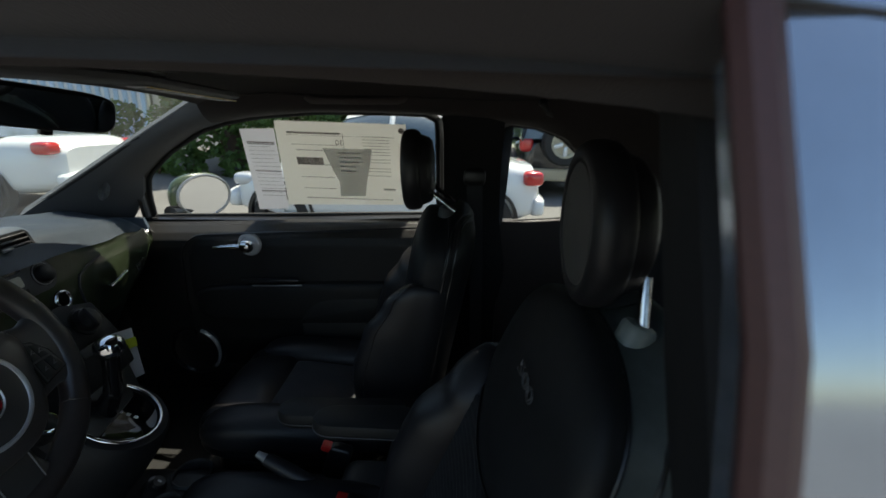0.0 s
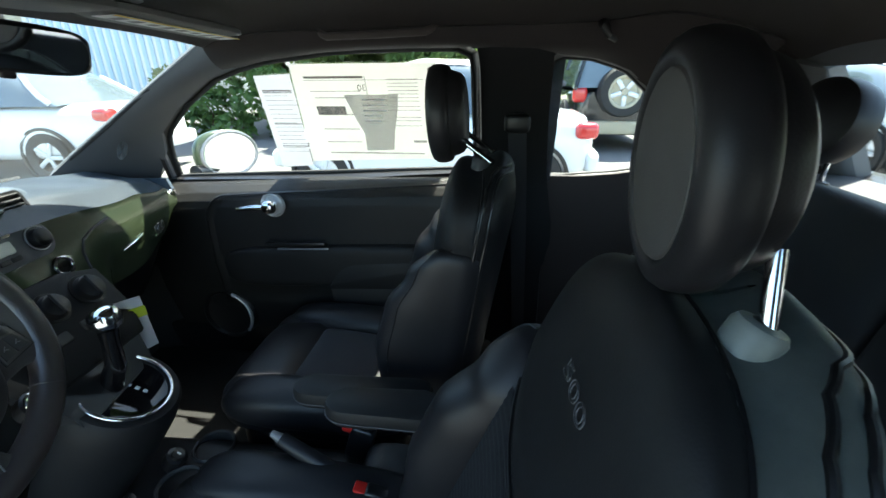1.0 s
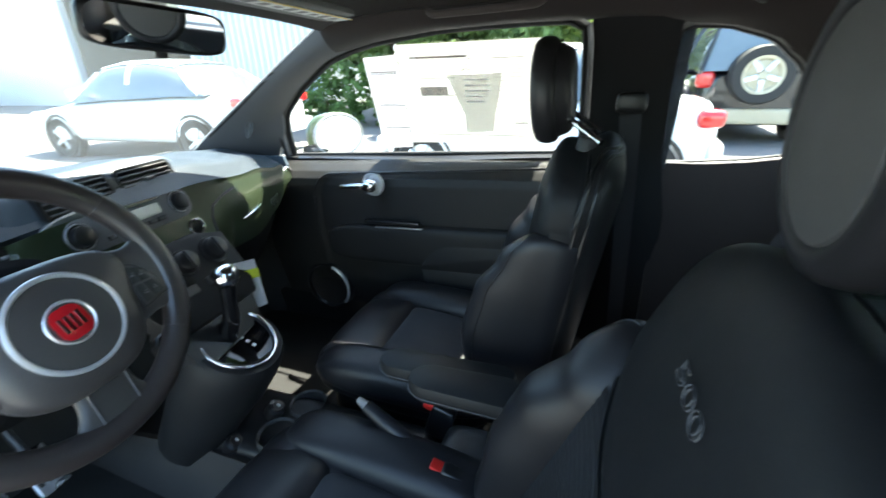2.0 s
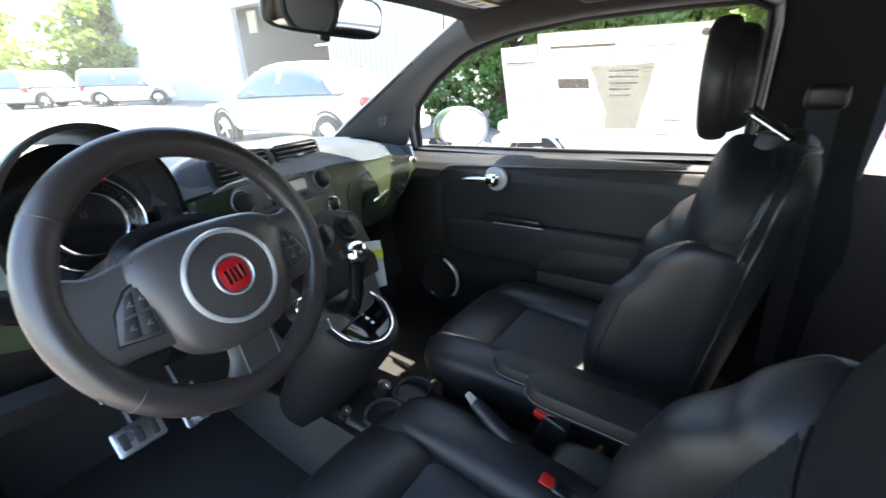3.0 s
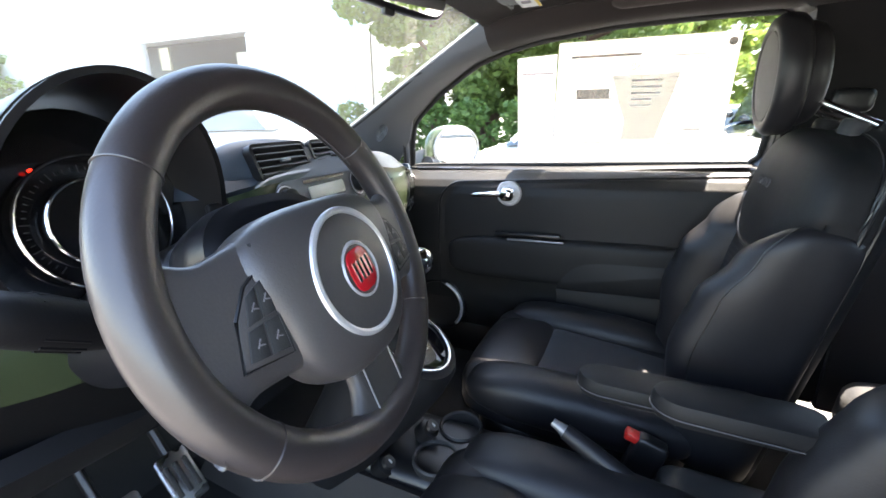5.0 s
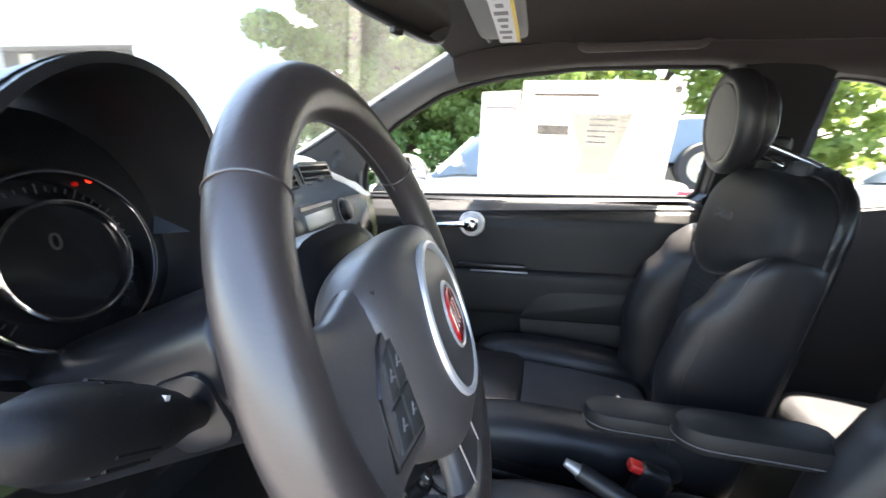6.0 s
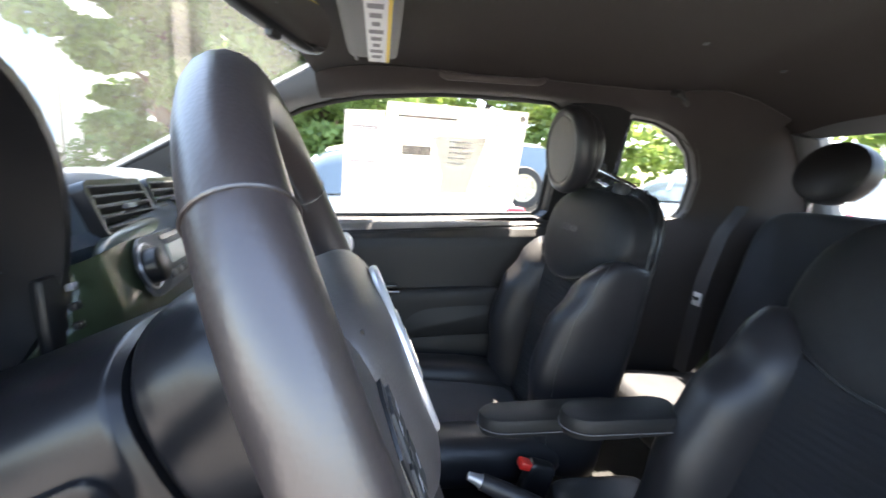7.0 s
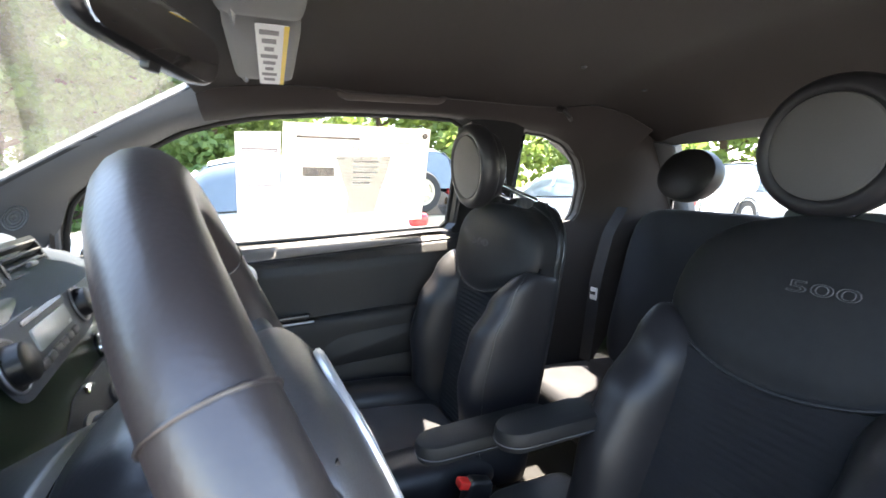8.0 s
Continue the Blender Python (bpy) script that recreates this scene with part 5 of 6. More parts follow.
# small roof fittings
for x, y in ((0.706, 0.312), (0.98, 0.37), (0.706, -0.30)):
    bm = bmesh.new()
    z = roof_z(x, y)
    lathe(bm, pose(x, y, z - 0.004), [(0, -0.002), (0.006, -0.001), (0.008, 0.004)], 16)
    lone("roof_stud", bm, M_TRIM, "small grey plastic stud in the headlining", "stud", group="roof studs")
bm = bmesh.new()
tube(bm, [(0.775, 0.500, 1.335), (0.775, 0.468, 1.325), (0.785, 0.460, 1.305), (0.80, 0.47, 1.298)], [0.012, 0.010, 0.007, 0.005], 10)
lone("coat_hook", bm, M_PLASTIC, "small black coat hook on the roof rail", "hook")
bm = bmesh.new()
tube(bm, [(0.10, 0.505, 1.332), (0.13, 0.485, 1.318), (0.25, 0.482, 1.320), (0.37, 0.485, 1.324), (0.40, 0.505, 1.338)], [0.010, 0.009, 0.009, 0.009, 0.010], 10)
lone("grab_handle", bm, M_LINER, "dark grab handle over the passenger door", "grab handle")

# price sheets inside the passenger window
GP = fr(on_side(0.18, 1.10, 1, -0.006), (1, 0, -0.002), (0, -0.45, 1))


def price_sheet(name, pts, mat, label):
    """A sheet of paper on the glass, its corners given as x and z."""
    th = thing(name, on_side(pts[0][0], pts[0][1], 1, -0.006), label, "price sheet", "price sheets")
    bm = bmesh.new()
    sheet(bm, [on_side(x, z, 1, -0.006) for x, z in pts], (0, -0.0006, 0))
    sh = part("paper", bm, mat, th, smooth=False)
    return th, sh


def ink(sh, x0, z0, x1, z1, mat=None, lift=0.0012):
    bm = bmesh.new()
    sheet(bm, [on_side(x0, z0, 1, -0.006 - lift), on_side(x1, z0, 1, -0.006 - lift), on_side(x1, z1, 1, -0.006 - lift), on_side(x0, z1, 1, -0.006 - lift)], (0, -0.0003, 0))
    part("print_bar", bm, mat or M_PRINT, sh, smooth=False)


big, sh = price_sheet("price_sheet", [(-0.019, 1.261), (0.383, 1.261), (0.394, 0.992), (-0.040, 0.978)], M_PAPER, "large translucent paper price sheet on the window")
ink(sh, 0.012, 1.230, 0.180, 1.224, M_PRINT2)
ink(sh, 0.01, 1.2205, 0.345, 1.219)
ink(sh, 0.02, 1.192, 0.165, 1.190)
ink(sh, 0.184, 1.230, 0.186, 1.125)
ink(sh, 0.026, 1.150, 0.112, 1.125, M_PRINT2)
for z in (1.175, 1.128, 1.085, 1.045):
    ink(sh, 0.03, z, 0.14, z - 0.003)
for z in (1.222, 1.212, 1.203, 1.193, 1.184, 1.174, 1.165, 1.15, 1.14, 1.12, 1.11, 1.095):
    ink(sh, 0.245, z, 0.33, z - 0.002)
bm = bmesh.new()
sheet(bm, [on_side(x, z, 1, -0.0075) for x, z in ((0.116, 1.181), (0.272, 1.182), (0.262, 1.13), (0.248, 1.08), (0.236, 1.02), (0.150, 1.016), (0.154, 1.07), (0.138, 1.11))], (0, -0.0003, 0))
part("print_shape", bm, M_FUNNEL, sh, smooth=False)
for z in (1.17, 1.155, 1.14, 1.125, 1.11):
    ink(sh, 0.165, z, 0.215 + 0.02 * (z > 1.13), z - 0.004, M_PAPER2, 0.0022)
ink(sh, 0.30, 1.05, 0.34, 1.043)
ink(sh, 0.03, 1.01, 0.33, 1.006)
word("30", fr(on_side(0.172, 1.199, 1, -0.0078), (-1, 0, 0), (0, -0.45, 1)) @ Matrix.Diagonal((1, 1, -1, 1)), 0.026, M_PRINT2, sh, 0.0002, "digits")
bm = bmesh.new()
slab(bm, fr(on_side(0.368, 1.242, 1, -0.0075), (1, 0, 0), (0, -0.45, 1)), oval(0.018, 0.018, 20), 0.0006)
part("round_seal", bm, M_PRINT2, sh)
small, sh2 = price_sheet("price_sheet", [(-0.133, 1.232), (-0.025, 1.237), (-0.044, 0.962), (-0.150, 0.954)], M_PAPER2, "narrow paper price sheet beside the large one")
for z in (1.195, 1.19, 1.10, 1.03):
    ink(sh2, -0.122, z, -0.035, z - 0.004, M_PRINT2 if z == 1.195 else M_PRINT)
for i in range(14):
    ink(sh2, -0.122, 1.18 - 0.013 * i, -0.05 + 0.01 * (i % 3), 1.1785 - 0.013 * i)


# front seats
def front_seat(xh, yc, lean, top, num, thick, head, arm, deep, rear, shift, post, label):
    """A bucket seat: xh and yc place the hinge, lean tilts the back, top is its height, num that of the number, thick the depth of its shell."""
    th = thing("bucket_seat", (xh - 0.2, yc, 0.26), label, "car seat", "front seats")
    L = radians(lean)
    wrap = 0.0 if rear is M_SEATBACK_LIT else 0.035

    def B(y, s, d):
        return Vector((xh + s * math.sin(L) - d * math.cos(L), yc + y, 0.48 + s * math.cos(L) + d * math.sin(L)))

    def wide(s):
        """Half the width of the back at the height s."""
        w = line_of([(-0.06, 0.185), (0.1, 0.195), (0.30, 0.200), (0.42, 0.199)], s)
        return w if s < 0.42 else w * math.sqrt(max(0.0, 1 - ((s - 0.42) / (top - 0.42)) ** 4.2))

    def skin(a, s, grow=0.0):
        """The padded back at the angle a round it: front at 90 degrees, rear at 270."""
        e = math.sqrt(max(0.0, 1 - (max(0.0, s - 0.44) / (top - 0.44)) ** 3.6))
        front, back = (0.058 if wrap else 0.044) * (0.45 + 0.55 * e), thick * (0.35 + 0.65 * e)
        dd = ((front if math.sin(a) > 0 else back) + grow) * sq(math.sin(a), 0.62)
        q = min(1.0, max(0.0, -dd / (0.55 * thick)))
        lift = 0.30 * thick * q * q * (3 - 2 * q) * max(0.0, (s - 0.36) / (top - 0.36))
        return B((wide(s) + grow) * sq(math.cos(a), 0.78), s + lift, -0.052 + dd)

    # rear shell: a smooth moulding that wraps a little way round the sides
    bm = bmesh.new()
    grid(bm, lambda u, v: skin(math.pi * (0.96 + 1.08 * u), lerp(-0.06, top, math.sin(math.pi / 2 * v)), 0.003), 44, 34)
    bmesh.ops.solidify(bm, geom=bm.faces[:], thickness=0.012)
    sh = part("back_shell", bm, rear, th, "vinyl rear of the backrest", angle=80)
    # dark tubes stand in for the shade in the shell's stepped grooves
    bm = bmesh.new()
    for a0, st in ((1.045, 0.014), (1.095, 0.022)):
        line = [(a0, 0.06), (a0, 0.30), (a0, top - st - 0.05), (a0 + 0.012, top - st - 0.02), (a0 + 0.05, top - st - 0.005), (a0 + 0.11, top - st), (1.5, top - st)]
        line = line + [(3 - a, s_) for a, s_ in line[-2::-1]]
        pts = []
        for (a, s_), (a2, s2) in zip(line, line[1:]):
            pts += [skin(math.pi * lerp(a, a2, j / 6), lerp(s_, s2, j / 6), 0.003) for j in range(6)]
        tube(bm, pts, 0.0036, 8)
    part("groove_shade", bm, M_DARK, sh)

    # upper panel: a hood over the front of the back, its hem lower in the middle
    def hem(a):
        q = abs(math.cos(a))
        return 0.362 + 0.078 * q ** 1.6

    def top_pt(u, v):
        a = math.pi * lerp(-wrap, 1 + wrap, u)
        return skin(a, lerp(hem(a), top, math.sin(math.pi / 2 * v)), 0.006 * min(1, v * 12) - 0.002)
    bm = bmesh.new()
    grid(bm, top_pt, 64, 36)
    bmesh.ops.solidify(bm, geom=bm.faces[:], thickness=0.014)
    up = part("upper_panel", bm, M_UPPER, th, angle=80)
    tz = skin(math.pi / 2, num) + Vector((0, shift, 0))
    word("500", fr(tz + (skin(math.pi / 2, num, 0.0065) - skin(math.pi / 2, num)), (0, -1, 0), (math.sin(L), 0, math.cos(L))) @ Matrix.Diagonal((1.45, 0.62, 1, 1)), 0.040, M_STITCH, up, 0.0, "stitched_number", "500 in raised grey stitching", 0.0007)
    # centre panel with cross ribs
    bm = bmesh.new()

    def mid_pt(u, v):
        q = 2 * u - 1
        w = lerp(0.118, 0.140, v)
        s = lerp(-0.02, 0.366 + 0.022 * q * q, v)
        return B(w * q, s, 0.002 + 0.0012 * math.cos(s * 2 * math.pi / 0.012) * (1 - q ** 6) - 0.010 * (1 - q * q) - 0.006 * v ** 16)
    grid(bm, mid_pt, 24, 110)
    bmesh.ops.solidify(bm, geom=bm.faces[:], thickness=0.015)
    part("centre_panel", bm, M_FABRIC, th, "finely ribbed black insert")
    # side bolsters of the back
    for s_ in (-1, 1):
        bm = bmesh.new()

        def bol(u, v, s_=s_):
            v = 0.5 - 0.5 * math.cos(math.pi * v)
            end = max(0.0, 1 - abs(2 * v - 1) ** 16) ** 0.5
            a = 2 * math.pi * u
            hw = 0.056 * (0.30 + 0.70 * end)
            fwd = curve(deep, v) * (0.45 + 0.55 * end)
            fx = hw * sq(math.cos(a), 0.72)
            fd = (fwd if math.sin(a) > 0 else 0.062) * sq(math.sin(a), 0.80)
            rise = 0.030 * max(0.0, fx / 0.056) * v ** 3 - 0.050 * max(0.0, -fx / 0.056) * v ** 3
            return B(s_ * (0.158 + fx + 0.10 * fd * (fd > 0)), lerp(-0.05, 0.432, v) + rise, -0.048 + fd)
        vs = grid(bm, bol, 44, 44, cu=True)
        bm.faces.new([c[0] for c in vs])
        bm.faces.new([c[-1] for c in vs])
        bo = part("back_bolster", bm, M_LEATHER, th, angle=80)
        bm = bmesh.new()
        tube(bm, [bol(0.125, 0.10 + 0.86 * i / 30) for i in range(31)], 0.0013, 6)
        part("bolster_seam", bm, M_DARK, bo)
    # piping along the hem of the upper panel and round the shell
    bm = bmesh.new()
    tube(bm, [top_pt(i / 40, 0.0) + Vector((-0.002, 0, 0)) for i in range(41)], 0.0024, 6)
    part("seam", bm, M_DARK, th)
    for u in (0.0, 1.0):
        bm = bmesh.new()
        tube(bm, [top_pt(u, v / 20) for v in range(21)], 0.0024, 6)
        part("seam", bm, M_DARK, th)
    # cushion
    cx = xh - 0.235

    def dish(p):
        return (p.x, p.y, p.z - 0.030 * (1 - min(1, abs(p.y) / 0.15) ** 2) * (0.5 if p.x < -0.16 else 1) + 0.018 * max(0, -p.x / 0.24))
    bm = bmesh.new()
    pillow(bm, pose(cx, yc, 0.445), (0.50, 0.44, 0.13), 0.30, 0.45, 44, 18, dish)
    part("cushion_base", bm, M_LEATHER, th)
    bm = bmesh.new()
    pillow(bm, fr((cx + 0.070, yc, 0.478), (1, 0, -0.10), (0, 1, 0)), (0.32, 0.250, 0.060), 0.22, 0.6, 40, 14)
    part("cushion_centre", bm, M_FABRIC, th, "finely ribbed black insert")
    bm = bmesh.new()
    pillow(bm, fr((cx - 0.160, yc, 0.478), (1, 0, 0.08), (0, 1, 0)), (0.190, 0.33, 0.100), 0.5, 0.8, 40, 18)
    part("thigh_roll", bm, M_LEATHER, th)
    for s_ in (-1, 1):
        bm = bmesh.new()
        pillow(bm, fr((cx + 0.015, yc + s_ * 0.180, 0.487), (1, s_ * -0.03, -0.03), (0, 1, 0)), (0.47, 0.122, 0.118), 0.5, 0.8, 40, 18)
        part("cushion_bolster", bm, M_LEATHER, th)
    bm = bmesh.new()
    pillow(bm, pose(cx + 0.02, yc, 0.345), (0.44, 0.42, 0.15), 0.2, 0.3, 32, 12)
    part("seat_base", bm, M_DARK, th)
    for s_ in (-1, 1):
        bm = bmesh.new()
        box(bm, pose(cx, yc + s_ * 0.17, 0.272), (0.50, 0.035, 0.03), 0.006)
        part("runner", bm, M_STEEL, th)
    # head restraint
    hx, hy, hz, hk, hyaw, htilt = head
    HM = fr((hx, hy, hz), (-math.sin(hyaw), -math.cos(hyaw), 0), (-htilt, 0, 1)) @ Matrix.Diagonal((hk, hk, hk, 1))
    bm = bmesh.new()
    lathe(bm, HM, [(0, -0.046), (0.055, -0.045), (0.074, -0.042), (0.084, -0.034), (0.089, -0.022), (0.0915, -0.012), (0.098, -0.010), (0.1025, -0.005), (0.1050, 0.004), (0.1055, 0.014), (0.1040, 0.024), (0.0985, 0.032), (0.090, 0.0355), (0.083, 0.0345), (0.079, 0.031), (0, 0.031)], 56)
    hr = part("head_restraint", bm, M_LEATHER, th, "round black head restraint")
    bm = bmesh.new()
    lathe(bm, HM, [(0.0795, 0.0300), (0.077, 0.0335), (0.064, 0.0350), (0, 0.0355)], 44)
    part("head_restraint_face", bm, M_DISC, hr, "grey padded round face")
    for s_ in (-1, 1):
        bm = bmesh.new()
        foot = B(s_ * 0.064, top + 0.024, post)
        head_end = Vector((hx + 0.036, hy + s_ * 0.060, hz - 0.045))
        tube(bm, [head_end, head_end.lerp(foot, 0.5), foot + (foot - head_end).normalized() * 0.03], 0.0065, 14)
        part("post", bm, M_CHROME, th, "polished steel post")
        bm = bmesh.new()
        lathe(bm, fr(B(s_ * 0.064, top + 0.010, post), (0, 1, 0), (-math.cos(L), 0, math.sin(L))), [(0.020, -0.03), (0.020, 0.004), (0.017, 0.009), (0.009, 0.011), (0.008, 0.0)], 28)
        part("post_sleeve", bm, rear, th)
    # armrest
    ax0, ax1, ay, az = arm

    def arm_out(w):
        n = 14
        l = ax1 - ax0
        nose = [(0.045 - 0.045 * math.sin(math.pi * i / n), w / 2 * 0.90 * math.cos(math.pi * i / n)) for i in range(n + 1)]
        return [(l - 0.03, w / 2), *nose, (l - 0.03, -w / 2), (l - 0.008, -w * 0.40), (l, -w * 0.25), (l, w * 0.25), (l - 0.008, w * 0.40)]
    AM = fr((ax0, ay, az - 0.032), (1, 0, 0.02), (0, 1, 0))
    bm = bmesh.new()
    slab(bm, AM, arm_out(0.078), 0.023, 0.010)
    ar = part("armrest", bm, M_ARM, th)
    bm = bmesh.new()
    l = ax1 - ax0
    slab(bm, fr(AM.translation + Vector((0.002, 0, -0.001)), (1, 0, 0.05), (0, -1, 0)), arm_out(0.074), 0.016, 0.008)
    part("armrest_shell", bm, M_ARM, ar)
    bm = bmesh.new()
    o = arm_out(0.0815)
    tube(bm, [AM @ Vector((x - 0.001, y, -0.001)) for x, y in o], 0.0011, 6, closed=True)
    part("armrest_piping", bm, M_STITCH, ar)
    return th


front_seat(0.440, -0.254, 21, 0.632, 0.516, 0.132, (0.712, -0.241, 1.158, 0.97, 0.07, 0.02), (0.266, 0.47, -0.047, 0.716), [(0, 0.075), (0.24, 0.110), (0.45, 0.128), (0.65, 0.122), (0.85, 0.085), (1, 0.060)], M_SEATBACK_LIT, -0.032, -0.075, "black leather driver's seat with round head restraint and armrest")
# same shell in the darker panel leather, which stands in for its shade
front_seat(0.360, 0.340, 9.5, 0.590, 0.485, 0.095, (0.4365, 0.3755, 1.1484, 1.0, 0.0, 0.057), (0.156, 0.44, 0.045, 0.662), [(0, 0.085), (0.24, 0.118), (0.5, 0.142), (0.7, 0.132), (0.87, 0.095), (1, 0.062)], M_UPPER, 0.0, -0.060, "black leather passenger seat with round head restraint and armrest")

# rear seat
rs = thing("rear_bench", (1.0, 0, 0.28), "black rear bench seat with two round head restraints", "rear seat")
for s in (-1, 1):
    bm = bmesh.new()
    pillow(bm, fr((1.150, s * 0.262 + 0.02, 0.735), (0.97, 0, -0.23), (0, 1, 0)), (0.14, 0.52, 0.58), 0.3, 0.35, 40, 20)
    part("rear_backrest", bm, M_FABRIC, rs)
    bm = bmesh.new()
    pillow(bm, fr((0.93, s * 0.262 + 0.02, 0.43), (1, 0, -0.06), (0, 1, 0)), (0.50, 0.52, 0.14), 0.3, 0.4, 36, 14)
    part("rear_cushion", bm, M_FABRIC, rs)
    m = fr((1.215, s * 0.345 + 0.037, 1.134), (0, -1, 0), (0.25, 0, 1)) @ Matrix.Diagonal((1.1, 1.1, 1.1, 1))
    bm = bmesh.new()
    lathe(bm, m @ Matrix.Diagonal((1.22, 1, 1, 1)), [(0, -0.035), (0.06, -0.034), (0.076, -0.02), (0.080, 0.0), (0.076, 0.022), (0.062, 0.032), (0, 0.034)], 40)
    hr = part("rear_head_restraint", bm, M_LEATHER, rs)
    for q in (-1, 1):
        bm = bmesh.new()
        tube(bm, [(1.21, s * 0.345 + 0.037 + q * 0.05, 1.10), (1.205, s * 0.345 + 0.037 + q * 0.05, 1.0)], 0.005, 8)
        part("rear_post", bm, M_CHROME, rs)
        bm = bmesh.new()
        lathe(bm, pose(1.205, s * 0.345 + 0.037 + q * 0.05, 1.018), [(0.016, -0.01), (0.015, 0.004), (0.006, 0.006)], 16)
        part("rear_sleeve", bm, M_DARK, rs)
# rear belt with its tongue
bl = thing("seat_belt", (0.95, 0.44, 0.5), "black rear seat belt hanging with a bright metal tongue", "seat belt")
bm = bmesh.new()
strip(bm, [(1.06, 0.475, 1.03), (0.985, 0.455, 0.95), (0.93, 0.44, 0.80), (0.915, 0.435, 0.70), (0.90, 0.44, 0.52)], [(1.05, 0.515, 1.03), (0.975, 0.497, 0.95), (0.92, 0.482, 0.80), (0.905, 0.477, 0.70), (0.89, 0.48, 0.52)], (0, 0, 0), 16, 3, (-0.002, 0, 0))
part("webbing", bm, M_GALV, bl)
bm = bmesh.new()
box(bm, fr((0.912, 0.455, 0.750), (0, 1, 0), (0.06, 0, 1)), (0.030, 0.040, 0.005), 0.002)
part("tongue", bm, M_WHITE, bl)
bm = bmesh.new()
box(bm, fr((0.909, 0.455, 0.752), (0, 1, 0), (0.06, 0, 1)), (0.018, 0.010, 0.006), 0.001)
part("tongue_slot", bm, M_DARK, bl)
# front belt on the passenger door post
fb = thing("seat_belt", (0.6, 0.60, 0.5), "black front seat belt on the door post", "seat belt")
bm = bmesh.new()
strip(bm, [(0.575, 0.575, 1.10), (0.60, 0.60, 0.80), (0.62, 0.615, 0.45)], [(0.625, 0.57, 1.10), (0.645, 0.60, 0.80), (0.66, 0.615, 0.45)], (0, 0, 0), 12, 3, (0, -0.002, 0))
part("webbing", bm, M_GALV, fb)
bm = bmesh.new()
pillow(bm, pose(0.60, 0.572, 1.11), (0.07, 0.03, 0.05), 0.4, 0.5, 20, 10)
part("belt_guide", bm, M_DARK, fb)


# the car park
bm = bmesh.new()
grid(bm, lambda u, v: Vector((lerp(-400, 400, u), lerp(-400, 400, v), 0)), 41, 41)
lone("ground", bm, M_ASPHALT, "pale sunlit asphalt of the car park", "asphalt", "structure")

SHAPES = {
    "sedan": dict(belt=[(0, 0.62), (0.04, 0.70), (0.12, 0.78), (0.30, 0.88), (0.5, 0.92), (0.75, 0.95), (0.95, 0.95), (1, 0.86)], cab=[(0.26, 0.0), (0.40, 0.9), (0.48, 1.0), (0.62, 1.0), (0.72, 0.85), (0.86, 0.0)], wheels=(0.19, 0.80), r=0.31),
    "compact": dict(belt=[(0, 0.58), (0.06, 0.70), (0.22, 0.84), (0.32, 0.88), (0.6, 0.92), (0.85, 0.92), (0.97, 0.86), (1, 0.74)], cab=[(0.22, 0.0), (0.37, 0.85), (0.47, 1.0), (0.62, 0.96), (0.70, 0.80), (0.80, 0.0)], wheels=(0.17, 0.82), r=0.29),
    "suv": dict(belt=[(0, 0.75), (0.03, 0.92), (0.25, 1.02), (0.5, 1.06), (0.9, 1.08), (1, 1.05)], cab=[(0.26, 0.0), (0.34, 0.95), (0.40, 1.0), (0.94, 1.0), (0.975, 0.9), (1.0, 0.0)], wheels=(0.19, 0.80), r=0.38),
}


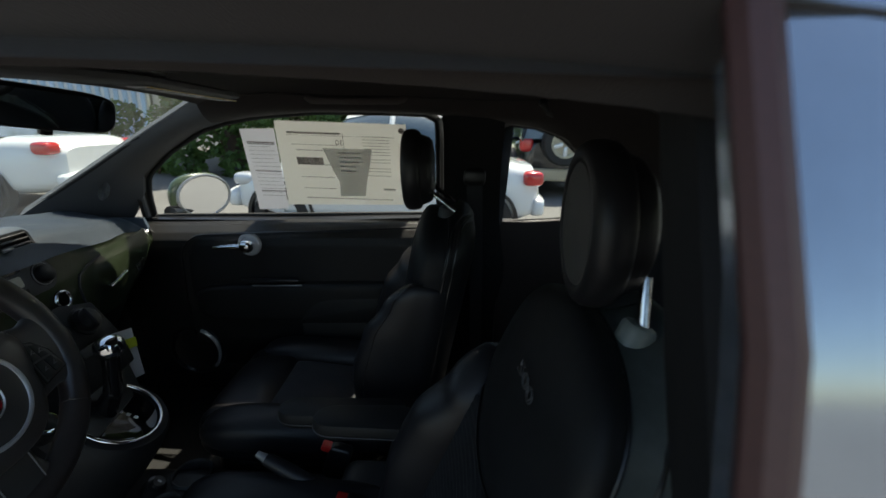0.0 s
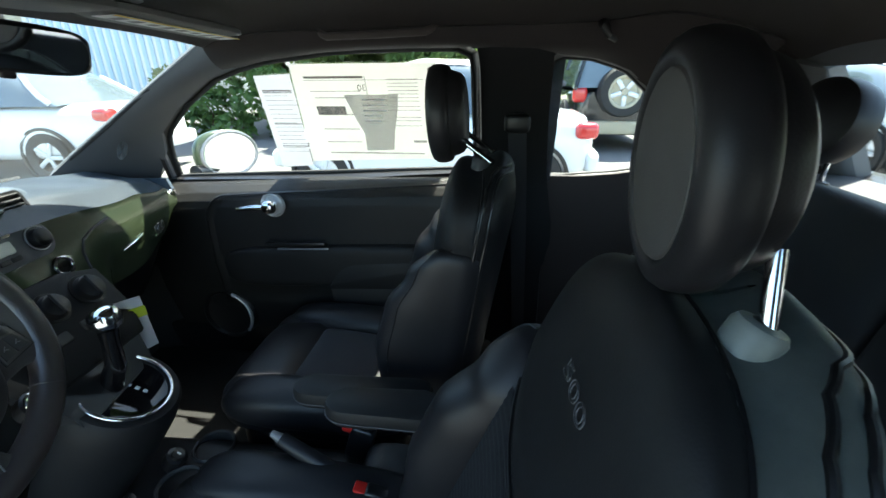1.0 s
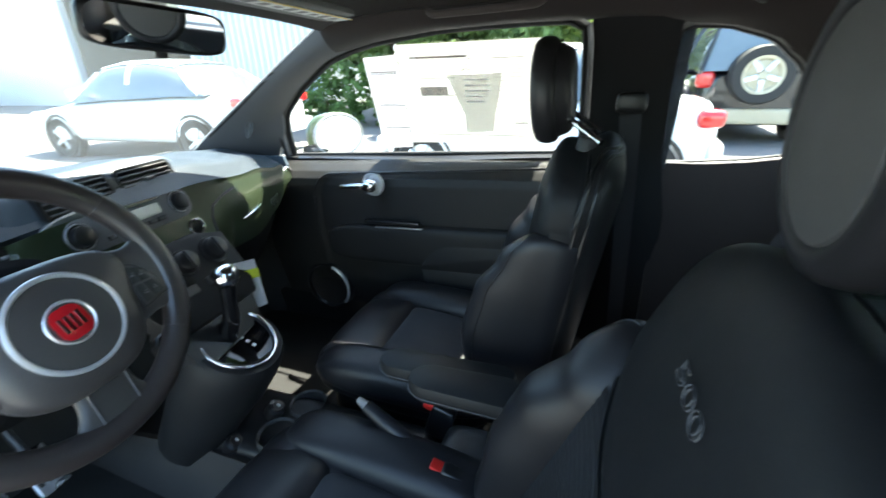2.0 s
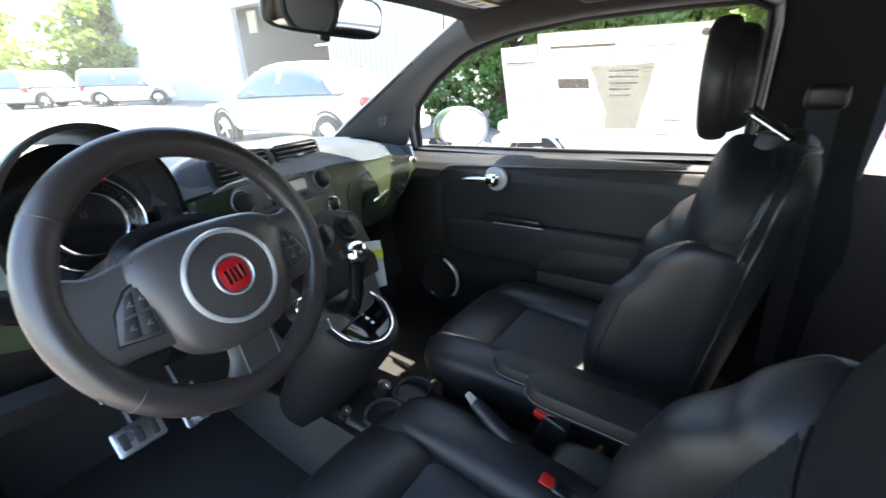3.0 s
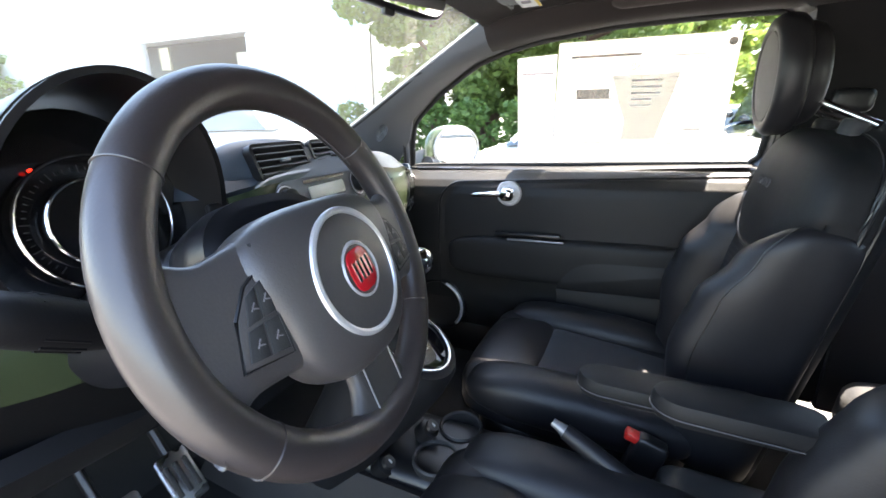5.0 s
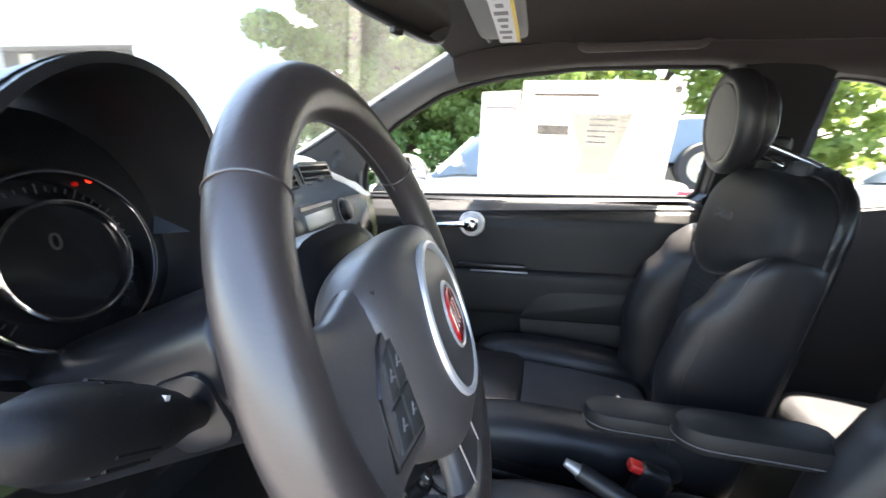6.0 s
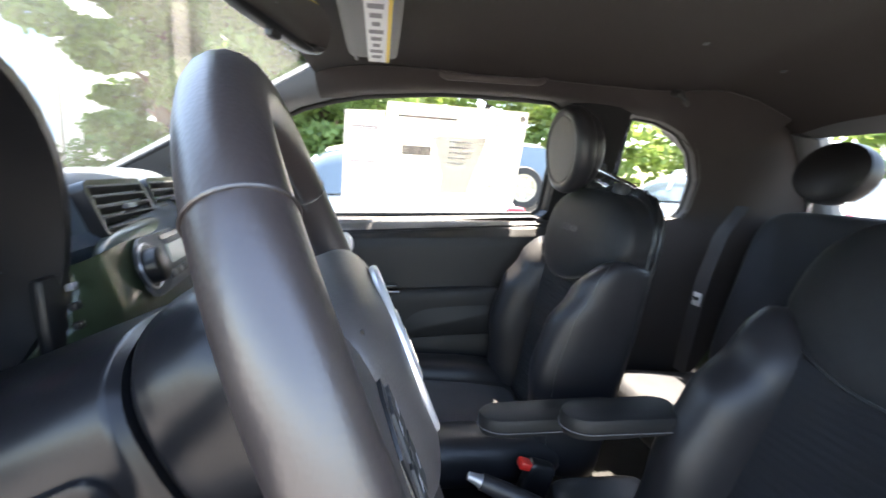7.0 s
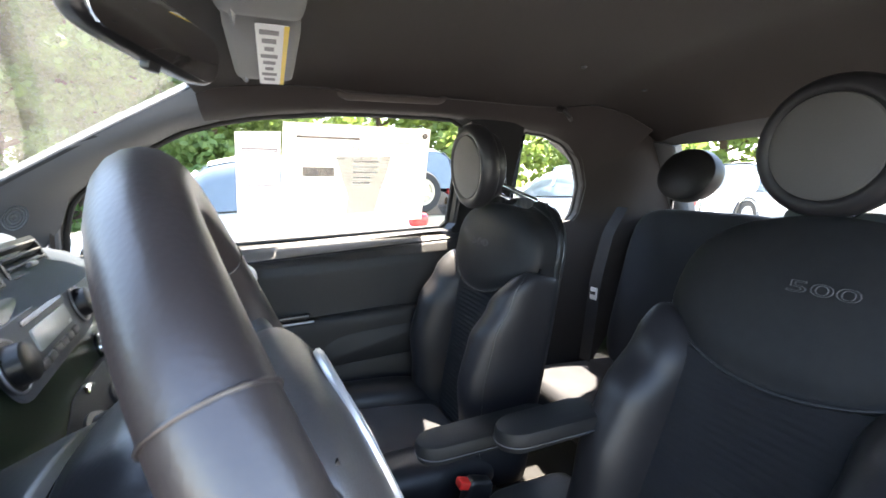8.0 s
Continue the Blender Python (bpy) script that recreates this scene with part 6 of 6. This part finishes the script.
def parked_car(name, x, y, heading, length, width, height, paint, label, shape, group="parked cars", spare=False):
    """A whole car: heading 0 points its nose along x; local x runs from nose to tail."""
    S = SHAPES[shape]
    th = thing(name, (x, y, 0), label, "car", group)
    m = Matrix.Translation((x, y, 0)) @ pose(0, 0, 0, 0, 0, heading + 180)
    hw, r = width / 2, S["r"]
    bm = bmesh.new()

    def body(u, v):
        u2 = 0.004 + 0.992 * u
        zt, zb = curve(S["belt"], u2), 0.22 + 0.10 * abs(2 * u2 - 1) ** 6
        w = hw * (1 - 0.22 * abs(2 * u2 - 1) ** 5)
        a = 2 * math.pi * v
        k = 1.0 if 0 < u < 1 else 0.86
        c = sq(math.cos(a), 0.38)
        z = lerp(zb, zt, 0.5 + 0.5 * sq(math.sin(a), 0.38) * k)
        return m @ Vector(((u2 - 0.5) * length, w * c * k * (1 - 0.06 * max(0, z - 0.6)), z))
    vs = grid(bm, body, 40, 28, cv=True)
    bm.faces.new(vs[0])
    bm.faces.new(vs[-1])
    part("body", bm, paint, th)
    cab0, cab1 = S["cab"][0][0], S["cab"][-1][0]

    def cabin(u, v, grow=0.0, lo=0.0):
        p = lerp(cab0, cab1, u)
        zb = curve(S["belt"], p) - 0.03
        k = line_of(S["cab"], p)
        zt = lerp(zb + 0.02, height, k)
        q = 2 * v - 1
        a = math.pi * (1 - v)
        c, s = sq(math.cos(a), 0.42), sq(math.sin(a), 0.42)
        z = lerp(zb, zt, s)
        w = hw * (0.93 - 0.20 * (z - zb) / max(0.2, height - zb)) + grow
        return m @ Vector(((p - 0.5) * length, w * c, z + grow * s))
    bm = bmesh.new()
    grid(bm, lambda u, v: cabin(u, v), 30, 26)
    part("glasshouse", bm, M_CARGLASS, th, "dark tinted windows")
    bm = bmesh.new()
    a0 = next(p for p, k in S["cab"] if k > 0.8)
    a1 = [p for p, k in S["cab"] if k >= 0.8][-1]
    f = lambda p: (p - cab0) / (cab1 - cab0)
    grid(bm, lambda u, v: cabin(lerp(f(a0), f(a1), u), lerp(0.26, 0.74, v), 0.008), 16, 12)
    part("roof", bm, paint, th)
    for v in (0.10, 0.90):
        for p in ((a0 + cab0) / 2, lerp(a0, a1, 0.45), (a1 + cab1) / 2):
            bm = bmesh.new()
            e = 1 if p < a0 else (-1 if p > a1 else 0)
            pts = [cabin(f(p - e * 0.05 + (0.10 * e) * t), abs((0 if v < 0.5 else 1) - lerp(0.03, 0.27, t)), 0.006) for t in (0, 0.33, 0.66, 1)]
            tube(bm, pts, 0.03, 8)
            part("pillar", bm, paint, th)
    for p in S["wheels"]:
        for s in (-1, 1):
            wm = m @ Matrix.Translation(((p - 0.5) * length, s * (hw - 0.10), r)) @ pose(0, 0, 0, -90 * s)
            bm = bmesh.new()
            lathe(bm, wm, [(r * 0.66, -0.09), (r * 0.95, -0.10), (r, -0.07), (r, 0.07), (r * 0.95, 0.10), (r * 0.66, 0.095)], 32)
            w = part("tyre", bm, M_RUBBER, th)
            bm = bmesh.new()
            lathe(bm, wm, [(r * 0.67, 0.04), (r * 0.67, 0.098), (r * 0.60, 0.092), (r * 0.56, 0.03), (0, 0.02)], 30)
            part("wheel_well", bm, M_DARK, w)
            for i in range(5):
                bm = bmesh.new()
                box(bm, wm @ pose(0, 0, 0, 0, 0, 72 * i) @ Matrix.Translation((r * 0.32, 0, 0.085)), (r * 0.62, r * 0.17, 0.025), 0.008)
                part("wheel_spoke", bm, M_HEADLAMP, w)
            bm = bmesh.new()
            lathe(bm, m @ Matrix.Translation(((p - 0.5) * length, s * (hw - 0.02), r)) @ pose(0, 0, 0, -90 * s), [(r * 1.22, -0.10), (r * 1.20, 0.012), (r * 1.08, 0.014), (r * 1.08, -0.08)], 32)
            part("wheel_arch", bm, M_DARK, th)
    for s in (-1, 1):
        bm = bmesh.new()
        pillow(bm, m @ Matrix.Translation(((0.968 - 0.5) * length, s * hw * 0.80, curve(S["belt"], 0.95) - 0.13)), (0.22, 0.24, 0.16 if shape != "suv" else 0.26), 0.5, 0.6, 20, 12)
        part("tail_lamp", bm, M_TAIL, th, "red tail lamp")
        bm = bmesh.new()
        pillow(bm, m @ Matrix.Translation(((0.045 - 0.5) * length, s * hw * 0.74, curve(S["belt"], 0.05) - 0.06)), (0.24, 0.26, 0.14), 0.6, 0.7, 20, 12)
        part("head_lamp", bm, M_HEADLAMP, th)
        bm = bmesh.new()
        pillow(bm, m @ Matrix.Translation(((cab0 + 0.06 - 0.5) * length + 0.10, s * (hw + 0.06), curve(S["belt"], 0.4) + 0.10)), (0.10, 0.18, 0.12), 0.6, 0.7, 18, 10)
        part("door_mirror", bm, paint, th)
    for p in (0.005, 0.995):
        bm = bmesh.new()
        pillow(bm, m @ Matrix.Translation(((p - 0.5) * length, 0, 0.42)), (0.16, width * 0.86, 0.22), 0.4, 0.4, 30, 12)
        part("bumper", bm, M_TAN if spare else paint, th)
    if spare:
        sm = m @ Matrix.Translation((0.5 * length + 0.10, -0.05, 0.98)) @ pose(0, 0, 0, 0, 90, 0)
        bm = bmesh.new()
        lathe(bm, sm, [(0.20, -0.12), (0.36, -0.12), (0.385, -0.08), (0.385, 0.08), (0.36, 0.12), (0.25, 0.115), (0.24, 0.05), (0, 0.05)], 40)
        sp = part("spare_tyre", bm, M_RUBBER, th)
        bm = bmesh.new()
        lathe(bm, sm, [(0.245, 0.06), (0.25, 0.118), (0.215, 0.110), (0.19, 0.07), (0.06, 0.08), (0.05, 0.11), (0, 0.11)], 32)
        rimp = part("spare_rim", bm, M_TAN, sp)
        for i in range(5):
            bm = bmesh.new()
            box(bm, sm @ pose(0, 0, 0, 0, 0, 72 * i) @ Matrix.Translation((0.14, 0, 0.095)), (0.17, 0.07, 0.03), 0.01)
            part("spare_spoke", bm, M_HEADLAMP, sp)
        bm = bmesh.new()
        pillow(bm, m @ Matrix.Translation((0.5 * length + 0.04, hw * 0.72, 0.80)), (0.08, 0.14, 0.16), 0.3, 0.3, 16, 10)
        part("side_lamp", bm, M_AMBER, th)
    return th


parked_car("sedan", -6.48, 4.87, 183, 4.6, 1.75, 1.44, M_WHITECAR, "white sedan parked on the asphalt", "sedan")
parked_car("compact_car", -0.15, 4.35, 180, 3.3, 1.6, 1.40, M_WHITECAR, "small white car parked alongside", "compact")
parked_car("off_roader", 2.55, 8.9, 90, 4.0, 1.7, 1.80, M_BLACKCAR, "black off-roader with a spare wheel on its tail", "suv", spare=True)
parked_car("sedan", 2.0, 14.2, 180, 4.6, 1.75, 1.45, M_SILVERCAR, "silver-blue sedan parked behind the off-roader", "sedan")
parked_car("off_roader", 9.6, 10.8, 100, 4.6, 1.85, 1.80, M_BLACKCAR, "black estate off-roader among parked cars", "suv")
parked_car("sedan", 5.9, 6.6, 90, 4.4, 1.75, 1.42, M_WHITECAR, "white sedan beside the off-roader", "sedan")
parked_car("pickup_truck", 12.5, 7.2, 180, 5.0, 1.9, 1.75, M_WHITECAR, "white van-like pickup parked at the back", "suv")
parked_car("off_roader", -31, 7.2, 120, 4.2, 1.8, 1.85, M_SILVERCAR, "grey off-roader by the far hedge", "suv")
parked_car("off_roader", -27.5, 9.8, 60, 4.2, 1.8, 1.85, M_WHITECAR, "pale off-roader before the workshop", "suv")
parked_car("sedan", -36, 6.0, 90, 4.5, 1.75, 1.45, M_WHITECAR, "white sedan far across the car park", "sedan")

# workshop building
shop = thing("workshop", (-20, 13.5, 0), "white metal-clad workshop with an open garage door", "building")
WY, H0 = 13.5, 7.2
for name, x0, x1, z0, z1 in (("wall", -46, -22.6, 0, H0), ("wall", -22.6, -15.3, 4.6, H0), ("wall", -15.3, -9.4, 0, H0)):
    bm = bmesh.new()
    box(bm, pose((x0 + x1) / 2, WY + 0.15, (z0 + z1) / 2), (x1 - x0, 0.3, z1 - z0), 0.01)
    part(name, bm, M_WALL, shop, "white metal siding")
for i in range(20):
    bm = bmesh.new()
    box(bm, pose(-15.0 + 0.29 * i, WY - 0.02, H0 / 2 + 0.2), (0.15, 0.04, H0 - 0.4), 0.008)
    part("siding_rib", bm, M_STRIPE, shop, "pale blue siding rib")
bm = bmesh.new()
box(bm, pose(-27.7, WY + 6, H0 + 0.1), (37, 12.4, 0.25), 0.02)
part("roof", bm, M_WALL, shop)
bm = bmesh.new()
box(bm, pose(-9.55, WY + 6, H0 / 2), (0.3, 11.7, H0), 0.01)
part("side_wall", bm, M_WALL, shop)
bm = bmesh.new()
box(bm, pose(-27.7, WY + 11.9, H0 / 2), (36, 0.2, H0), 0.01)
part("back_wall", bm, M_REAR, shop)
for z in (3.2,):
    for i in range(5):
        bm = bmesh.new()
        box(bm, pose(-24 + 2.2 * i, WY + 7, z), (1.2, 0.14, 0.06), 0.01)
        part("tube_lamp", bm, glow("tube_light_%d" % i, (0.9, 0.95, 1.0), 3.0) if i == 0 else bpy.data.materials["tube_light_0"], shop, "lit fluorescent tube")
for x in (-22.6, -15.3):
    bm = bmesh.new()
    box(bm, pose(x, WY - 0.03, 2.25), (0.18, 0.12, 4.5), 0.01)
    part("door_jamb", bm, M_WALL, shop)
for x, z in ((-21.6, 3.9), (-16.3, 3.4)):
    bm = bmesh.new()
    box(bm, pose(x, WY + 0.5, z), (0.7, 0.1, 1.0), 0.01)
    part("hanging_panel", bm, M_TAN, shop)
bm = bmesh.new()
box(bm, pose(-19.5, WY + 3.5, 0.6), (3.5, 1.8, 1.2), 0.2)
part("red_bench", bm, M_REDCAR, shop)


# trees and hedges
def leaf_cloud(blobs, count, size, seed, flat=0.6):
    """Many small leaf blades spread through rounded clumps."""
    rng = np.random.default_rng(seed)
    vol = np.array([b[3] * b[4] * b[5] for b in blobs]) ** 0.7
    pick = rng.choice(len(blobs), count, p=vol / vol.sum())
    bl = np.array(blobs)[pick]
    d = rng.normal(size=(count, 3))
    d /= np.linalg.norm(d, axis=1)[:, None]
    rad = rng.uniform(0.45, 1.05, count) ** 0.6
    c = bl[:, :3] + d * bl[:, 3:] * rad[:, None]
    a = rng.normal(size=(count, 3))
    a /= np.linalg.norm(a, axis=1)[:, None]
    b = np.cross(a, rng.normal(size=(count, 3)))
    b /= np.linalg.norm(b, axis=1)[:, None]
    s = size * rng.uniform(0.5, 1.4, count)[:, None]
    v = np.stack([c - a * s, c + b * s * flat, c + a * s, c - b * s * flat], 1).reshape(-1, 3)
    return v.tolist(), np.arange(count * 4).reshape(-1, 4).tolist()


def leaf_part(name, blobs, count, size, seed, mat, parent, kind=""):
    base = BASE[parent] if parent else Vector()
    v, f = leaf_cloud(blobs, count, size, seed)
    me = bpy.data.meshes.new(name)
    me.from_pydata([(x - base.x, y - base.y, z - base.z) for x, y, z in v], [], f)
    me.materials.append(mat)
    ob = new(name, me)
    ob.parent = parent
    return ob


def tree(x, y, h, w, seed, mat, label, count=5000, low=0.12, size=0.09, group="trees by the car park"):
    rng = random.Random(seed)
    th = thing("tree", (x, y, 0), label, "tree", group)
    bm = bmesh.new()
    pts = [Vector((x + 0.12 * math.sin(i * 1.7 + seed), y + 0.1 * math.cos(i * 1.3), h * 0.85 * i / 8)) for i in range(9)]
    tube(bm, pts, [0.03 * h * (1 - 0.1 * i) * (1.25 if i == 0 else 1) for i in range(9)], 12)
    part("trunk", bm, M_BARK, th)
    blobs = []
    bm = bmesh.new()
    for i in range(26):
        t = low + (1 - low) * (i + 0.5) / 26
        q = i * 2.4 + rng.uniform(-0.4, 0.4)
        reach = w / 2 * (1 - ((t - 0.35) / 0.68) ** 2 if t > 0.35 else 0.75 + 0.25 * t / 0.35) * rng.uniform(0.65, 1.1)
        reach = max(0.15, reach)
        base = along(pts, min(1, t * 0.95))
        tip = Vector((x + reach * math.cos(q), y + reach * math.sin(q), h * t + rng.uniform(-0.2, 0.3)))
        tube(bm, [base, base.lerp(tip, 0.5) + Vector((0, 0, 0.15)), tip], [0.07, 0.04, 0.015], 6)
        for k in (0.55, 1.0):
            p = base.lerp(tip, k)
            e = rng.uniform(0.35, 0.75) * w / 5
            blobs.append((p.x, p.y, p.z, e * 1.2, e * 1.2, e * 0.75))
    part("limbs", bm, M_BARK, th)
    leaf_part("crown", blobs, count, size, seed, mat, th)
    return th


for i, (x, y, h, w, mt) in enumerate(((-5.1, 10.4, 9.0, 3.8, M_LEAF), (-3.9, 11.2, 9.5, 4.6, M_LEAF), (-1.4, 10.8, 8.5, 4.4, M_LEAF), (1.2, 17.5, 9.0, 5.0, M_LEAF2), (-5.0, 14.0, 11.0, 5.5, M_LEAF), (-2.6, 13.6, 10.5, 5.0, M_LEAF))):
    tree(x, y, h, w, 11 + i, mt, "dense green tree at the edge of the car park" if mt is M_LEAF else "sunlit yellow-green tree behind the cars", 30000)
for i, (x, y, h, w) in enumerate(((5.5, 22, 9, 7), (10, 20, 8, 6.5), (16, 19, 9, 7), (21, 14, 9, 7), (26, 9, 10, 7), (30, 2, 10, 7), (-38, 13, 7, 7), (-44, 7, 7.5, 8), (-46, 0, 7, 8), (0, 28, 11, 8))):
    tree(x, y, h, w, 40 + i, M_LEAF2, "sunlit yellow-green tree in the distance", 7000, size=0.2, group="distant trees")
hg = thing("hedge", (-5.4, 8.2, 0), "clipped green hedge beside the car park", "hedge")
rng = random.Random(5)
leaf_part("hedge_leaves", [(-7.2 + 0.36 * i, 8.3 + rng.uniform(-0.2, 0.2), 0.25 + 0.45 * (i % 3), 0.45, 0.40, 0.34) for i in range(18)], 7000, 0.07, 3, M_HEDGE, hg)
bm = bmesh.new()
for i in range(9):
    tube(bm, [(-7.2 + 0.72 * i, 8.3, 0), (-7.1 + 0.72 * i, 8.35, 0.5), (-7.3 + 0.72 * i, 8.25, 0.95)], [0.025, 0.018, 0.008], 6)
part("hedge_stems", bm, M_BARK, hg)
wd = thing("far_hedge", (-40, 4, 0), "pale green overgrown bank beyond the cars", "bank of bushes")
leaf_part("bush_leaves", [(-42 + rng.uniform(-2, 2), -14 + 1.4 * i, 1.0 + rng.uniform(0, 0.8), 1.6, 1.4, 1.2) for i in range(19)], 9000, 0.18, 9, M_LEAF2, wd)
